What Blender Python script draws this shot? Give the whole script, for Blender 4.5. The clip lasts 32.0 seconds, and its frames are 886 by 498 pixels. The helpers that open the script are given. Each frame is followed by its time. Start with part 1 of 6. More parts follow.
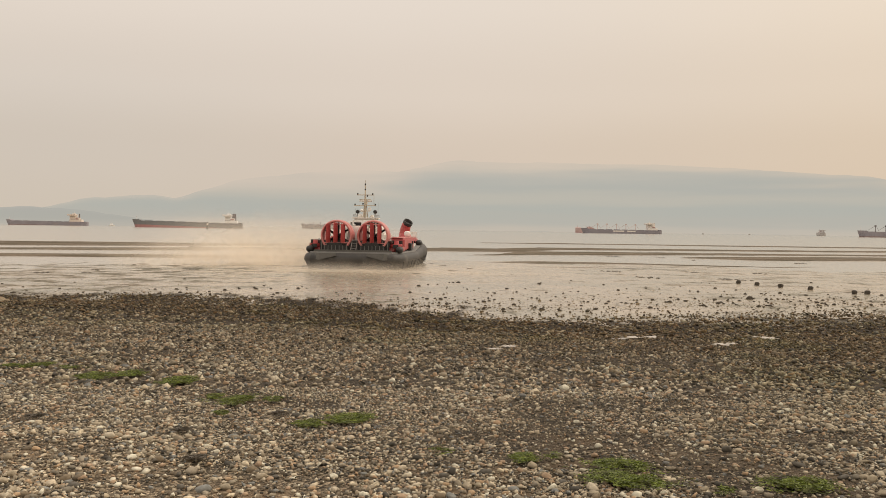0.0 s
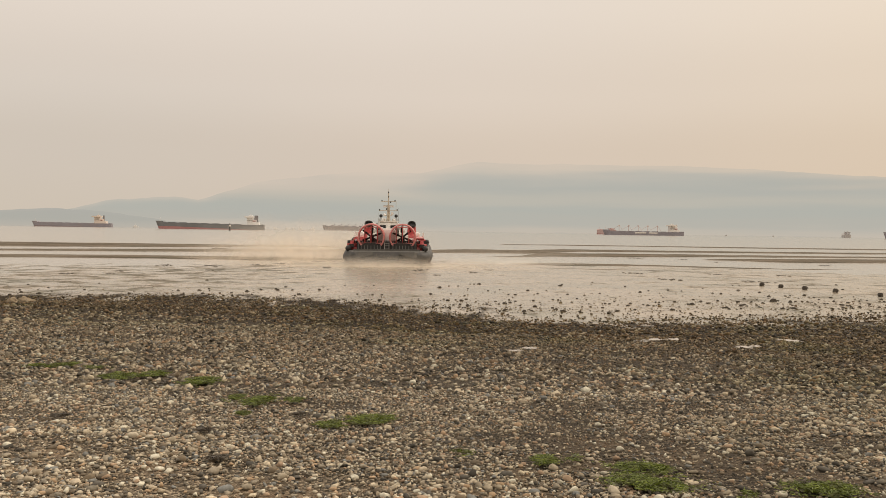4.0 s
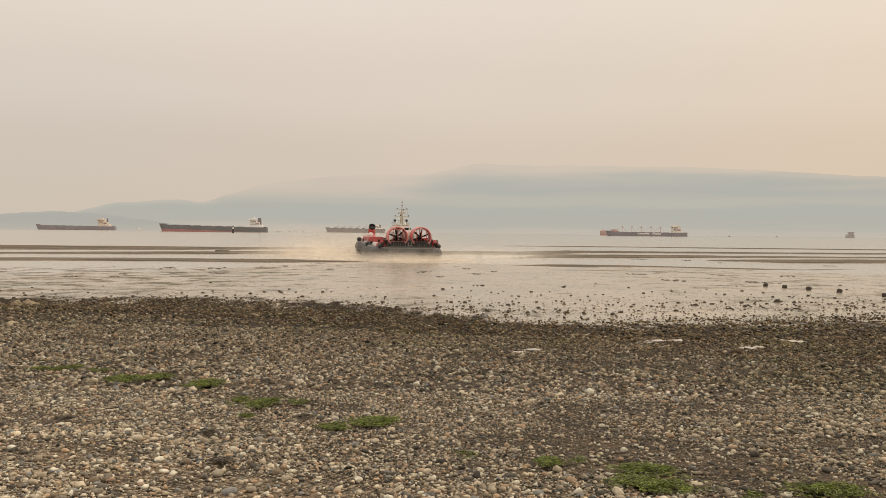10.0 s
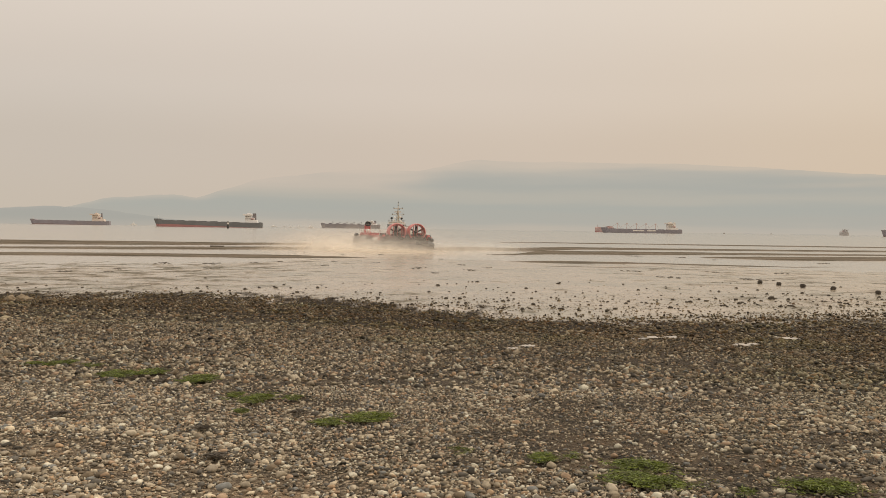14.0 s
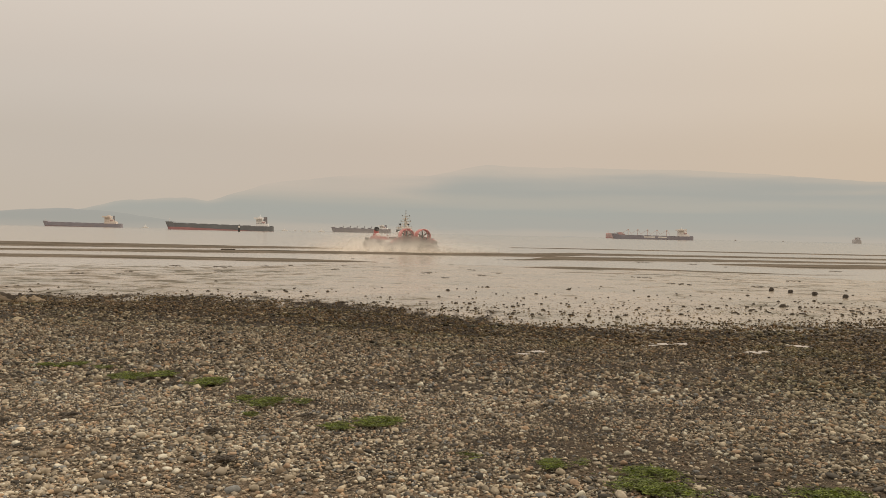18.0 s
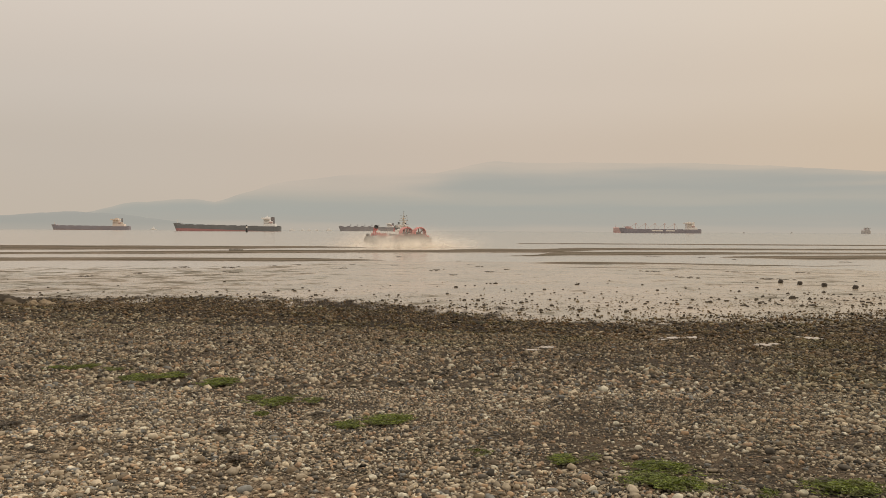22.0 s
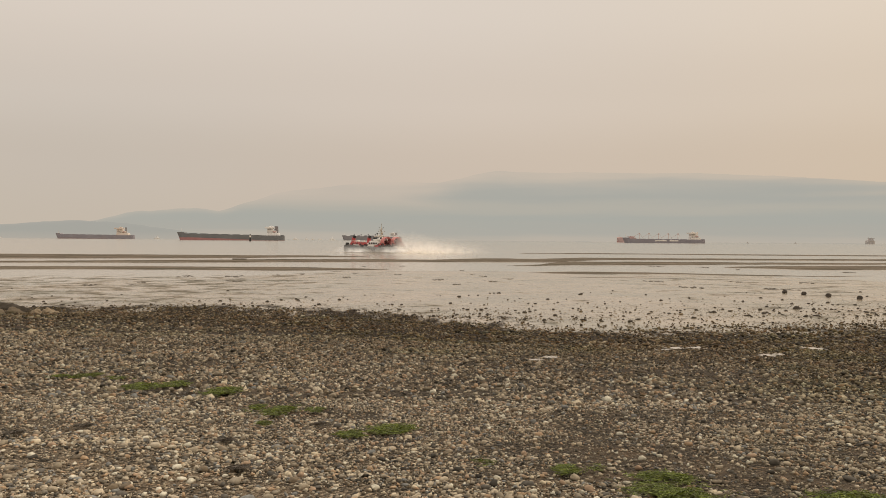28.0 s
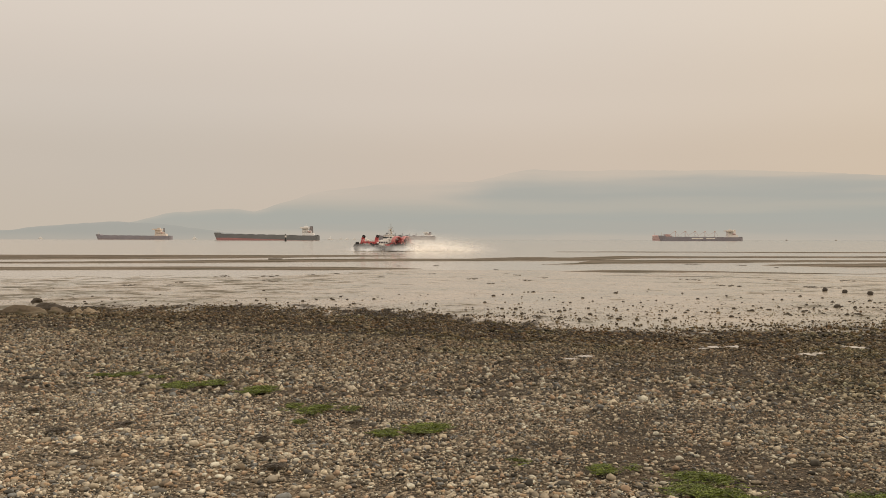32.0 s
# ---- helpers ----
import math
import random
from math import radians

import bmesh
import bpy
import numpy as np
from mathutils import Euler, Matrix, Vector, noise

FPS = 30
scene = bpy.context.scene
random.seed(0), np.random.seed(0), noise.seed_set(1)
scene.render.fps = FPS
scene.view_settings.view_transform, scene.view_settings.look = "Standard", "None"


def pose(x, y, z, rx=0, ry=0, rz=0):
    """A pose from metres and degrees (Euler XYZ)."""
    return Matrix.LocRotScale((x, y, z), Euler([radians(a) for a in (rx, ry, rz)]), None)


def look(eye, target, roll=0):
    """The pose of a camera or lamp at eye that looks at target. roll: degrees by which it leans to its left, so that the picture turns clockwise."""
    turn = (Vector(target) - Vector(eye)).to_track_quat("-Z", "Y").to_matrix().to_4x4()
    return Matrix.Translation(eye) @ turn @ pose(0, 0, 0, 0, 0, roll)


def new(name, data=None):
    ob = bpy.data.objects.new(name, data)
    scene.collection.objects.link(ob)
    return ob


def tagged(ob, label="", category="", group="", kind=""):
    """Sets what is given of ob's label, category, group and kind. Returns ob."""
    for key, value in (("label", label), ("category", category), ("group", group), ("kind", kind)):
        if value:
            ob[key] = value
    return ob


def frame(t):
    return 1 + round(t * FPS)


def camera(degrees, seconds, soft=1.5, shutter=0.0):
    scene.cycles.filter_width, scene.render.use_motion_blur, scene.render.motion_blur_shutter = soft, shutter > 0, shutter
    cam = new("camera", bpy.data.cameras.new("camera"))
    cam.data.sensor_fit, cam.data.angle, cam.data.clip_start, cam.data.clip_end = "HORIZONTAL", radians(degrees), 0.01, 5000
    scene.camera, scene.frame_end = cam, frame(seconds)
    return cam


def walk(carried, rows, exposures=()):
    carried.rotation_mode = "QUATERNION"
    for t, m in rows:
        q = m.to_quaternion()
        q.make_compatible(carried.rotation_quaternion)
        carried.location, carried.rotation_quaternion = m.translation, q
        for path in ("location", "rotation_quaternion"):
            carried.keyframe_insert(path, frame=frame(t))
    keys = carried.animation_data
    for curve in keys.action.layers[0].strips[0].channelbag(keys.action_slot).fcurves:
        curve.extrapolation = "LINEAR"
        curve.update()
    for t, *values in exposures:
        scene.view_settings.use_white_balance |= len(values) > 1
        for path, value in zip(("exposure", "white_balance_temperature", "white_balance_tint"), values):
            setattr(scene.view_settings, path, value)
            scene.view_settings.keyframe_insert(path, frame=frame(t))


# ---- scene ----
# Camera and its way: a hand-held camera at the top of a shingle beach
cam = camera(54.8, 32.0, soft=0.85)


def aim(x, y, z, pan, tilt, roll):
    """Camera pose: pan to the right, tilt up, roll, in degrees."""
    return pose(x, y, z, 0, 0, -pan) @ pose(0, 0, 0, 90 + tilt) @ pose(0, 0, 0, 0, 0, roll)


PATH = [
    (0, 0, 0, 4.4, 1.59, -1.324, 0.797), (0.5, 0, 0, 4.4, 1.384, -1.374, 0.74), (1, 0, 0, 4.4, 1.029, -1.468, 0.611),
    (1.5, 0, 0, 4.4, 0.889, -1.46, 0.542), (2, 0, 0, 4.4, 0.702, -1.291, 0.535), (2.5, 0, 0, 4.4, 0.373, -1.236, 0.481),
    (3, 0, 0, 4.4, 0.115, -1.26, 0.516), (3.5, 0, 0, 4.4, 0.097, -1.219, 0.727), (5.5, 0, 0, 4.4, 0.417, -1.401, 0.891),
    (6, 0, 0, 4.4, 0.692, -1.461, 0.755), (6.5, 0, 0, 4.4, 0.689, -1.531, 0.592), (7, 0, 0, 4.4, 0.424, -1.597, 0.524),
    (7.5, 0, 0, 4.4, 0.312, -1.577, 0.509), (8, 0, 0, 4.4, 0.321, -1.485, 0.479), (8.5, 0, 0, 4.4, 0.258, -1.336, 0.428),
    (9, 0, 0, 4.4, 0.116, -1.246, 0.464), (9.5, 0, 0, 4.4, 0.025, -1.175, 0.571), (10, 0, 0, 4.4, -0.022, -1.124, 0.604),
    (10.5, 0, 0, 4.4, -0.084, -1.183, 0.576), (11, 0, 0, 4.4, -0.126, -1.325, 0.521), (11.5, 0, 0, 4.4, -0.09, -1.484, 0.471),
    (12, 0, 0, 4.4, -0.051, -1.647, 0.564), (12.5, 0, 0, 4.4, -0.058, -1.702, 0.57), (13, 0, 0, 4.4, -0, -1.7, 0.59),
    (13.5, 0, 0, 4.4, 0.164, -1.537, 0.714), (14, 0, 0, 4.4, 0.309, -1.381, 0.812), (14.5, 0, 0, 4.4, 0.451, -1.316, 0.832),
    (16.5, 0, 0, 4.4, 0.132, -1.057, 0.844), (17, 0, 0, 4.4, -0.184, -1.104, 0.897), (17.5, 0, 0, 4.4, -0.378, -1.113, 0.993),
    (18, 0, 0, 4.4, -0.385, -1.064, 1.237), (18.5, 0, 0, 4.4, -0.25, -1.215, 1.237), (19, 0, 0, 4.4, -0.216, -1.496, 1.011),
    (19.5, 0, 0, 4.4, -0.461, -1.506, 0.728), (20, 0, 0, 4.4, -0.691, -1.416, 0.589), (20.5, 0, 0, 4.4, -0.822, -1.402, 0.413),
    (21, 0, 0, 4.4, -1.011, -1.388, 0.151), (21.5, 0, 0, 4.4, -1.064, -1.396, 0.118), (22, 0, 0, 4.4, -0.889, -1.263, 0.296),
    (22.5, 0, 0, 4.4, -0.735, -1.153, 0.313), (23, 0, 0, 4.4, -0.714, -1.242, 0.364), (23.5, 0, 0, 4.4, -0.814, -1.258, 0.251),
    (24, 0, 0, 4.4, -0.934, -1.148, 0.376), (24.5, 0, 0, 4.4, -0.945, -0.956, 0.457), (25, 0, 0, 4.4, -0.99, -0.919, 0.479),
    (25.5, 0, 0, 4.4, -1.076, -1.046, 0.315), (27.5, 0, 0, 4.4, -1.163, -0.569, 0.235), (28, 0, 0, 4.4, -1.116, -0.625, 0.407),
    (28.5, 0, 0, 4.4, -1.338, -0.597, 0.506), (29, 0, 0, 4.4, -1.67, -0.669, 0.418), (29.5, 0, 0, 4.4, -1.717, -0.718, 0.145),
    (30, 0, 0, 4.4, -1.849, -0.741, -0.125), (30.5, 0, 0, 4.4, -2.381, -0.73, -0.219), (31, 0, 0, 4.4, -2.951, -0.634, -0.199),
    (31.5, 0, 0, 4.4, -3.235, -0.599, -0.056), (32, 0, 0, 4.4, -3.394, -0.695, 0.097),
]

walk(cam, [(r[0], aim(*r[1:])) for r in PATH], exposures=[(0, 0.0), (10, 0.0), (13, -0.07), (17, -0.2), (25, -0.21), (28, -0.16), (32, -0.14)])

# ---- world and sun ----
SUN_AZ, SUN_EL = 60.0, 38.0
world = bpy.data.worlds.new("smoky_sky")
scene.world = world
world.use_nodes = True
wt = world.node_tree
wt.nodes.clear()


def sky_nodes():
    n, l = wt.nodes, wt.links
    out = n.new("ShaderNodeOutputWorld")
    bg = n.new("ShaderNodeBackground")
    sky = n.new("ShaderNodeTexSky")
    sky.sky_type, sky.sun_disc = "NISHITA", False
    sky.sun_elevation, sky.sun_rotation = radians(SUN_EL), radians(SUN_AZ)
    sky.dust_density, sky.air_density = 6.0, 1.5
    tc = n.new("ShaderNodeTexCoord")
    sep = n.new("ShaderNodeSeparateXYZ")
    l.new(tc.outputs["Generated"], sep.inputs[0])
    # smoke: pinkish grey low down, paler grey overhead
    up = n.new("ShaderNodeValToRGB")
    up.color_ramp.interpolation = "EASE"
    e = up.color_ramp.elements
    e[0].position, e[0].color = 0.0, (0.70, 0.585, 0.47, 1)
    e[1].position, e[1].color = 0.09, (0.705, 0.595, 0.495, 1)
    for pos, c in ((0.16, (0.755, 0.65, 0.555)), (0.27, (0.825, 0.725, 0.63)), (0.6, (1.06, 0.94, 0.82)), (1.0, (1.25, 1.11, 0.98))):
        k = e.new(pos)
        k.color = (*c, 1)
    l.new(sep.outputs["Z"], up.inputs[0])
    # warmer towards the sun's side
    side = n.new("ShaderNodeMapRange")
    side.inputs["From Min"].default_value, side.inputs["From Max"].default_value = -0.1, 0.9
    side.interpolation_type = "SMOOTHSTEP"
    l.new(sep.outputs["X"], side.inputs["Value"])
    warm = n.new("ShaderNodeMix")
    warm.data_type, warm.blend_type = "RGBA", "MULTIPLY"
    warm.inputs["B"].default_value = (1.05, 0.99, 0.88, 1)
    l.new(side.outputs["Result"], warm.inputs["Factor"])
    l.new(up.outputs["Color"], warm.inputs["A"])
    # greyer, thicker smoke low down on the other side
    west = n.new("ShaderNodeMapRange")
    west.inputs["From Min"].default_value, west.inputs["From Max"].default_value = 0.05, -0.45
    west.interpolation_type = "SMOOTHSTEP"
    l.new(sep.outputs["X"], west.inputs["Value"])
    low = n.new("ShaderNodeMapRange")
    low.inputs["From Min"].default_value, low.inputs["From Max"].default_value = 0.26, 0.08
    low.interpolation_type = "SMOOTHSTEP"
    l.new(sep.outputs["Z"], low.inputs["Value"])
    both = n.new("ShaderNodeMath")
    both.operation = "MULTIPLY"
    l.new(west.outputs["Result"], both.inputs[0])
    l.new(low.outputs["Result"], both.inputs[1])
    grey = n.new("ShaderNodeMix")
    grey.data_type, grey.blend_type = "RGBA", "MULTIPLY"
    grey.inputs["B"].default_value = (0.935, 0.972, 1.0, 1)
    l.new(both.outputs[0], grey.inputs["Factor"])
    l.new(warm.outputs["Result"], grey.inputs["A"])
    # faint uneven smoke
    noi = n.new("ShaderNodeTexNoise")
    noi.inputs["Scale"].default_value, noi.inputs["Detail"].default_value = 3.0, 4.0
    mp = n.new("ShaderNodeMapping")
    mp.inputs["Scale"].default_value = (1.0, 1.0, 3.5)
    l.new(tc.outputs["Generated"], mp.inputs[0])
    l.new(mp.outputs[0], noi.inputs["Vector"])
    nr = n.new("ShaderNodeMapRange")
    nr.inputs["To Min"].default_value, nr.inputs["To Max"].default_value = 0.98, 1.02
    l.new(noi.outputs["Fac"], nr.inputs["Value"])
    mul = n.new("ShaderNodeVectorMath")
    mul.operation = "SCALE"
    l.new(grey.outputs["Result"], mul.inputs[0])
    l.new(nr.outputs["Result"], mul.inputs["Scale"])
    dim = n.new("ShaderNodeVectorMath")
    dim.operation = "SCALE"
    dim.inputs["Scale"].default_value = 0.08
    l.new(sky.outputs["Color"], dim.inputs[0])
    mix = n.new("ShaderNodeMix")
    mix.data_type = "RGBA"
    mix.inputs["Factor"].default_value = 0.93
    l.new(dim.outputs[0], mix.inputs["A"])
    l.new(mul.outputs[0], mix.inputs["B"])
    l.new(mix.outputs["Result"], bg.inputs["Color"])
    bg.inputs["Strength"].default_value = 1.0
    l.new(bg.outputs[0], out.inputs["Surface"])


sky_nodes()
sun = new("sun", bpy.data.lights.new("sun", "SUN"))
sun.data.energy, sun.data.angle, sun.data.color = 1.0, radians(25), (1.0, 0.92, 0.82)
sun.matrix_world = look(
    (math.sin(radians(SUN_AZ)) * 100, math.cos(radians(SUN_AZ)) * 100, 100 * math.tan(radians(SUN_EL))), (0, 0, 0))


# ---- materials ----
def material(name, colour, rough=0.6, metal=0.0, spec=0.5, vary=0.15, scale=3.0, bump=0.0, bump_scale=40.0, stretch=(1, 1, 1), dirt=None):
    """A surface with noise variation at two scales, fine relief, and optional stains of another colour."""
    m = bpy.data.materials.new(name)
    m.use_nodes = True
    t = m.node_tree
    n, l = t.nodes, t.links
    p = n["Principled BSDF"]
    p.inputs["Roughness"].default_value = rough
    p.inputs["Metallic"].default_value = metal
    p.inputs["Specular IOR Level"].default_value = spec
    tc = n.new("ShaderNodeTexCoord")
    mp = n.new("ShaderNodeMapping")
    mp.inputs["Scale"].default_value = stretch
    l.new(tc.outputs["Object"], mp.inputs[0])
    big = n.new("ShaderNodeTexNoise")
    big.inputs["Scale"].default_value, big.inputs["Detail"].default_value = scale, 6.0
    l.new(mp.outputs[0], big.inputs["Vector"])
    small = n.new("ShaderNodeTexNoise")
    small.inputs["Scale"].default_value, small.inputs["Detail"].default_value = bump_scale, 4.0
    l.new(mp.outputs[0], small.inputs["Vector"])
    add = n.new("ShaderNodeMath")
    add.operation = "ADD"
    l.new(big.outputs["Fac"], add.inputs[0])
    l.new(small.outputs["Fac"], add.inputs[1])
    rng = n.new("ShaderNodeMapRange")
    rng.inputs["From Min"].default_value, rng.inputs["From Max"].default_value = 0.6, 1.4
    rng.inputs["To Min"].default_value, rng.inputs["To Max"].default_value = 1 - vary, 1 + vary
    l.new(add.outputs[0], rng.inputs["Value"])
    sc = n.new("ShaderNodeVectorMath")
    sc.operation = "SCALE"
    sc.inputs[0].default_value = colour
    l.new(rng.outputs["Result"], sc.inputs["Scale"])
    last = sc.outputs[0]
    if dirt:
        st = n.new("ShaderNodeTexNoise")
        st.inputs["Scale"].default_value, st.inputs["Detail"].default_value = scale * 0.6, 8.0
        l.new(mp.outputs[0], st.inputs["Vector"])
        sr = n.new("ShaderNodeMapRange")
        sr.inputs["From Min"].default_value, sr.inputs["From Max"].default_value = 0.52, 0.72
        l.new(st.outputs["Fac"], sr.inputs["Value"])
        mx = n.new("ShaderNodeMix")
        mx.data_type = "RGBA"
        mx.inputs["B"].default_value = (*dirt, 1)
        l.new(sr.outputs["Result"], mx.inputs["Factor"])
        l.new(last, mx.inputs["A"])
        last = mx.outputs["Result"]
    l.new(last, p.inputs["Base Color"])
    if bump:
        b = n.new("ShaderNodeBump")
        b.inputs["Strength"].default_value, b.inputs["Distance"].default_value = bump, 0.02
        l.new(small.outputs["Fac"], b.inputs["Height"])
        l.new(b.outputs[0], p.inputs["Normal"])
    return m


def stone_material(name, per_island=True):
    """Beach stones: greys, tans, browns and a few orange, black and white ones; wet and dark with algae lower down the beach."""
    m = bpy.data.materials.new(name)
    m.use_nodes = True
    n, l = m.node_tree.nodes, m.node_tree.links
    p = n["Principled BSDF"]
    g = n.new("ShaderNodeNewGeometry")
    rnd = g.outputs["Random Per Island"] if per_island else n.new("ShaderNodeObjectInfo").outputs["Random"]
    ramp = n.new("ShaderNodeValToRGB")
    ramp.color_ramp.interpolation = "CONSTANT"
    cols = [(0.191, 0.169, 0.131), (0.397, 0.337, 0.244), (0.263, 0.223, 0.162), (0.592, 0.505, 0.363), (0.122, 0.111, 0.093), (0.38, 0.275, 0.185),
            (0.185, 0.146, 0.099), (0.489, 0.426, 0.320), (0.070, 0.064, 0.053), (0.294, 0.253, 0.190), (0.395, 0.28, 0.175), (0.608, 0.571, 0.454),
            (0.212, 0.212, 0.196), (0.330, 0.279, 0.202), (0.150, 0.122, 0.088), (0.479, 0.406, 0.296)]
    e = ramp.color_ramp.elements
    e[0].position, e[0].color = 0, (*cols[0], 1)
    e[1].position, e[1].color = 1 / len(cols), (*cols[1], 1)
    for i, c in enumerate(cols[2:], 2):
        k = e.new(i / len(cols))
        k.color = (*c, 1)
    l.new(rnd, ramp.inputs[0])
    noi = n.new("ShaderNodeTexNoise")
    noi.inputs["Scale"].default_value, noi.inputs["Detail"].default_value = 28.0, 6.0
    l.new(g.outputs["Position"], noi.inputs["Vector"])
    r = n.new("ShaderNodeMapRange")
    r.inputs["From Min"].default_value, r.inputs["From Max"].default_value = 0.3, 0.7
    r.inputs["To Min"].default_value, r.inputs["To Max"].default_value = 0.76, 1.22
    l.new(noi.outputs["Fac"], r.inputs["Value"])
    sc = n.new("ShaderNodeVectorMath")
    sc.operation = "SCALE"
    l.new(ramp.outputs["Color"], sc.inputs[0])
    l.new(r.outputs["Result"], sc.inputs["Scale"])
    # the tide line: wet and algae-dark stones below it
    tide = wet_factor(n, l, g.outputs["Position"])
    # some stones stand clear of the mud and dry sooner
    mix_up = n.new("ShaderNodeMath")
    mix_up.operation, mix_up.inputs[1].default_value = "MULTIPLY", 37.7
    l.new(rnd, mix_up.inputs[0])
    frac = n.new("ShaderNodeMath")
    frac.operation = "FRACT"
    l.new(mix_up.outputs[0], frac.inputs[0])
    dry = n.new("ShaderNodeMapRange")
    dry.inputs["From Min"].default_value, dry.inputs["From Max"].default_value = 0.0, 0.45
    dry.inputs["To Min"].default_value, dry.inputs["To Max"].default_value = 0.5, 1.0
    l.new(frac.outputs[0], dry.inputs["Value"])
    wetness = n.new("ShaderNodeMath")
    wetness.operation = "MULTIPLY"
    l.new(tide, wetness.inputs[0])
    l.new(dry.outputs["Result"], wetness.inputs[1])
    wet = wetness.outputs[0]
    mx = n.new("ShaderNodeMix")
    mx.data_type, mx.blend_type = "RGBA", "MULTIPLY"
    mx.inputs["B"].default_value = (0.34, 0.285, 0.206, 1)
    l.new(wet, mx.inputs["Factor"])
    l.new(dry_scale(n, l, sc.outputs[0], g.outputs["Position"], 1.3), mx.inputs["A"])
    # green algae on the wet stones, in patches
    alg = n.new("ShaderNodeTexNoise")
    alg.inputs["Scale"].default_value, alg.inputs["Detail"].default_value = 0.22, 5.0
    l.new(g.outputs["Position"], alg.inputs["Vector"])
    ar = n.new("ShaderNodeMapRange")
    ar.inputs["From Min"].default_value, ar.inputs["From Max"].default_value = 0.5, 0.66
    l.new(alg.outputs["Fac"], ar.inputs["Value"])
    am = n.new("ShaderNodeMath")
    am.operation = "MULTIPLY"
    l.new(ar.outputs["Result"], am.inputs[0])
    l.new(wet, am.inputs[1])
    green = n.new("ShaderNodeMix")
    green.data_type, green.blend_type = "RGBA", "MULTIPLY"
    green.inputs["B"].default_value = (0.88, 0.97, 0.82, 1)
    l.new(am.outputs[0], green.inputs["Factor"])
    l.new(mx.outputs["Result"], green.inputs["A"])
    l.new(green.outputs["Result"], p.inputs["Base Color"])
    rr = n.new("ShaderNodeMapRange")
    rr.inputs["To Min"].default_value, rr.inputs["To Max"].default_value = 0.8, 0.62
    l.new(wet, rr.inputs["Value"])
    l.new(rr.outputs["Result"], p.inputs["Roughness"])
    p.inputs["Specular IOR Level"].default_value = 0.15
    b = n.new("ShaderNodeBump")
    b.inputs["Strength"].default_value, b.inputs["Distance"].default_value = 0.35, 0.01
    l.new(noi.outputs["Fac"], b.inputs["Height"])
    l.new(b.outputs[0], p.inputs["Normal"])
    return m


def wet_factor(n, l, position):
    """0 above the tide line, 1 below it, by the place on the beach."""
    s = n.new("ShaderNodeSeparateXYZ")
    l.new(position, s.inputs[0])
    noi = n.new("ShaderNodeTexNoise")
    noi.inputs["Scale"].default_value, noi.inputs["Detail"].default_value = 0.16, 5.0
    l.new(position, noi.inputs["Vector"])
    a = n.new("ShaderNodeMath")
    a.operation, a.inputs[1].default_value = "MULTIPLY_ADD", 22.0
    l.new(noi.outputs["Fac"], a.inputs[0])
    l.new(s.outputs["Y"], a.inputs[2])
    b = n.new("ShaderNodeMath")
    b.operation, b.inputs[1].default_value = "MULTIPLY_ADD", 0.66
    east = n.new("ShaderNodeMath")
    east.operation, east.inputs[1].default_value = "MAXIMUM", -14.0
    l.new(s.outputs["X"], east.inputs[0])
    l.new(east.outputs[0], b.inputs[0])
    l.new(a.outputs[0], b.inputs[2])
    r = n.new("ShaderNodeMapRange")
    r.interpolation_type = "SMOOTHSTEP"
    r.inputs["From Min"].default_value, r.inputs["From Max"].default_value = 17.0, 44.0
    l.new(b.outputs[0], r.inputs["Value"])
    return r.outputs["Result"]


def dry_scale(n, l, colour, position, most):
    """The highest part of the beach, long out of the water, is dry and paler."""
    s = n.new("ShaderNodeSeparateXYZ")
    l.new(position, s.inputs[0])
    k = n.new("ShaderNodeMath")
    k.operation, k.inputs[1].default_value = "MULTIPLY_ADD", 0.6
    l.new(s.outputs["X"], k.inputs[0])
    l.new(s.outputs["Y"], k.inputs[2])
    r = n.new("ShaderNodeMapRange")
    r.interpolation_type = "SMOOTHSTEP"
    r.inputs["From Min"].default_value, r.inputs["From Max"].default_value = 3.5, 9.0
    r.inputs["To Min"].default_value, r.inputs["To Max"].default_value = most, 1.0
    l.new(k.outputs[0], r.inputs["Value"])
    v = n.new("ShaderNodeVectorMath")
    v.operation = "SCALE"
    l.new(colour, v.inputs[0])
    l.new(r.outputs["Result"], v.inputs["Scale"])
    return v.outputs[0]


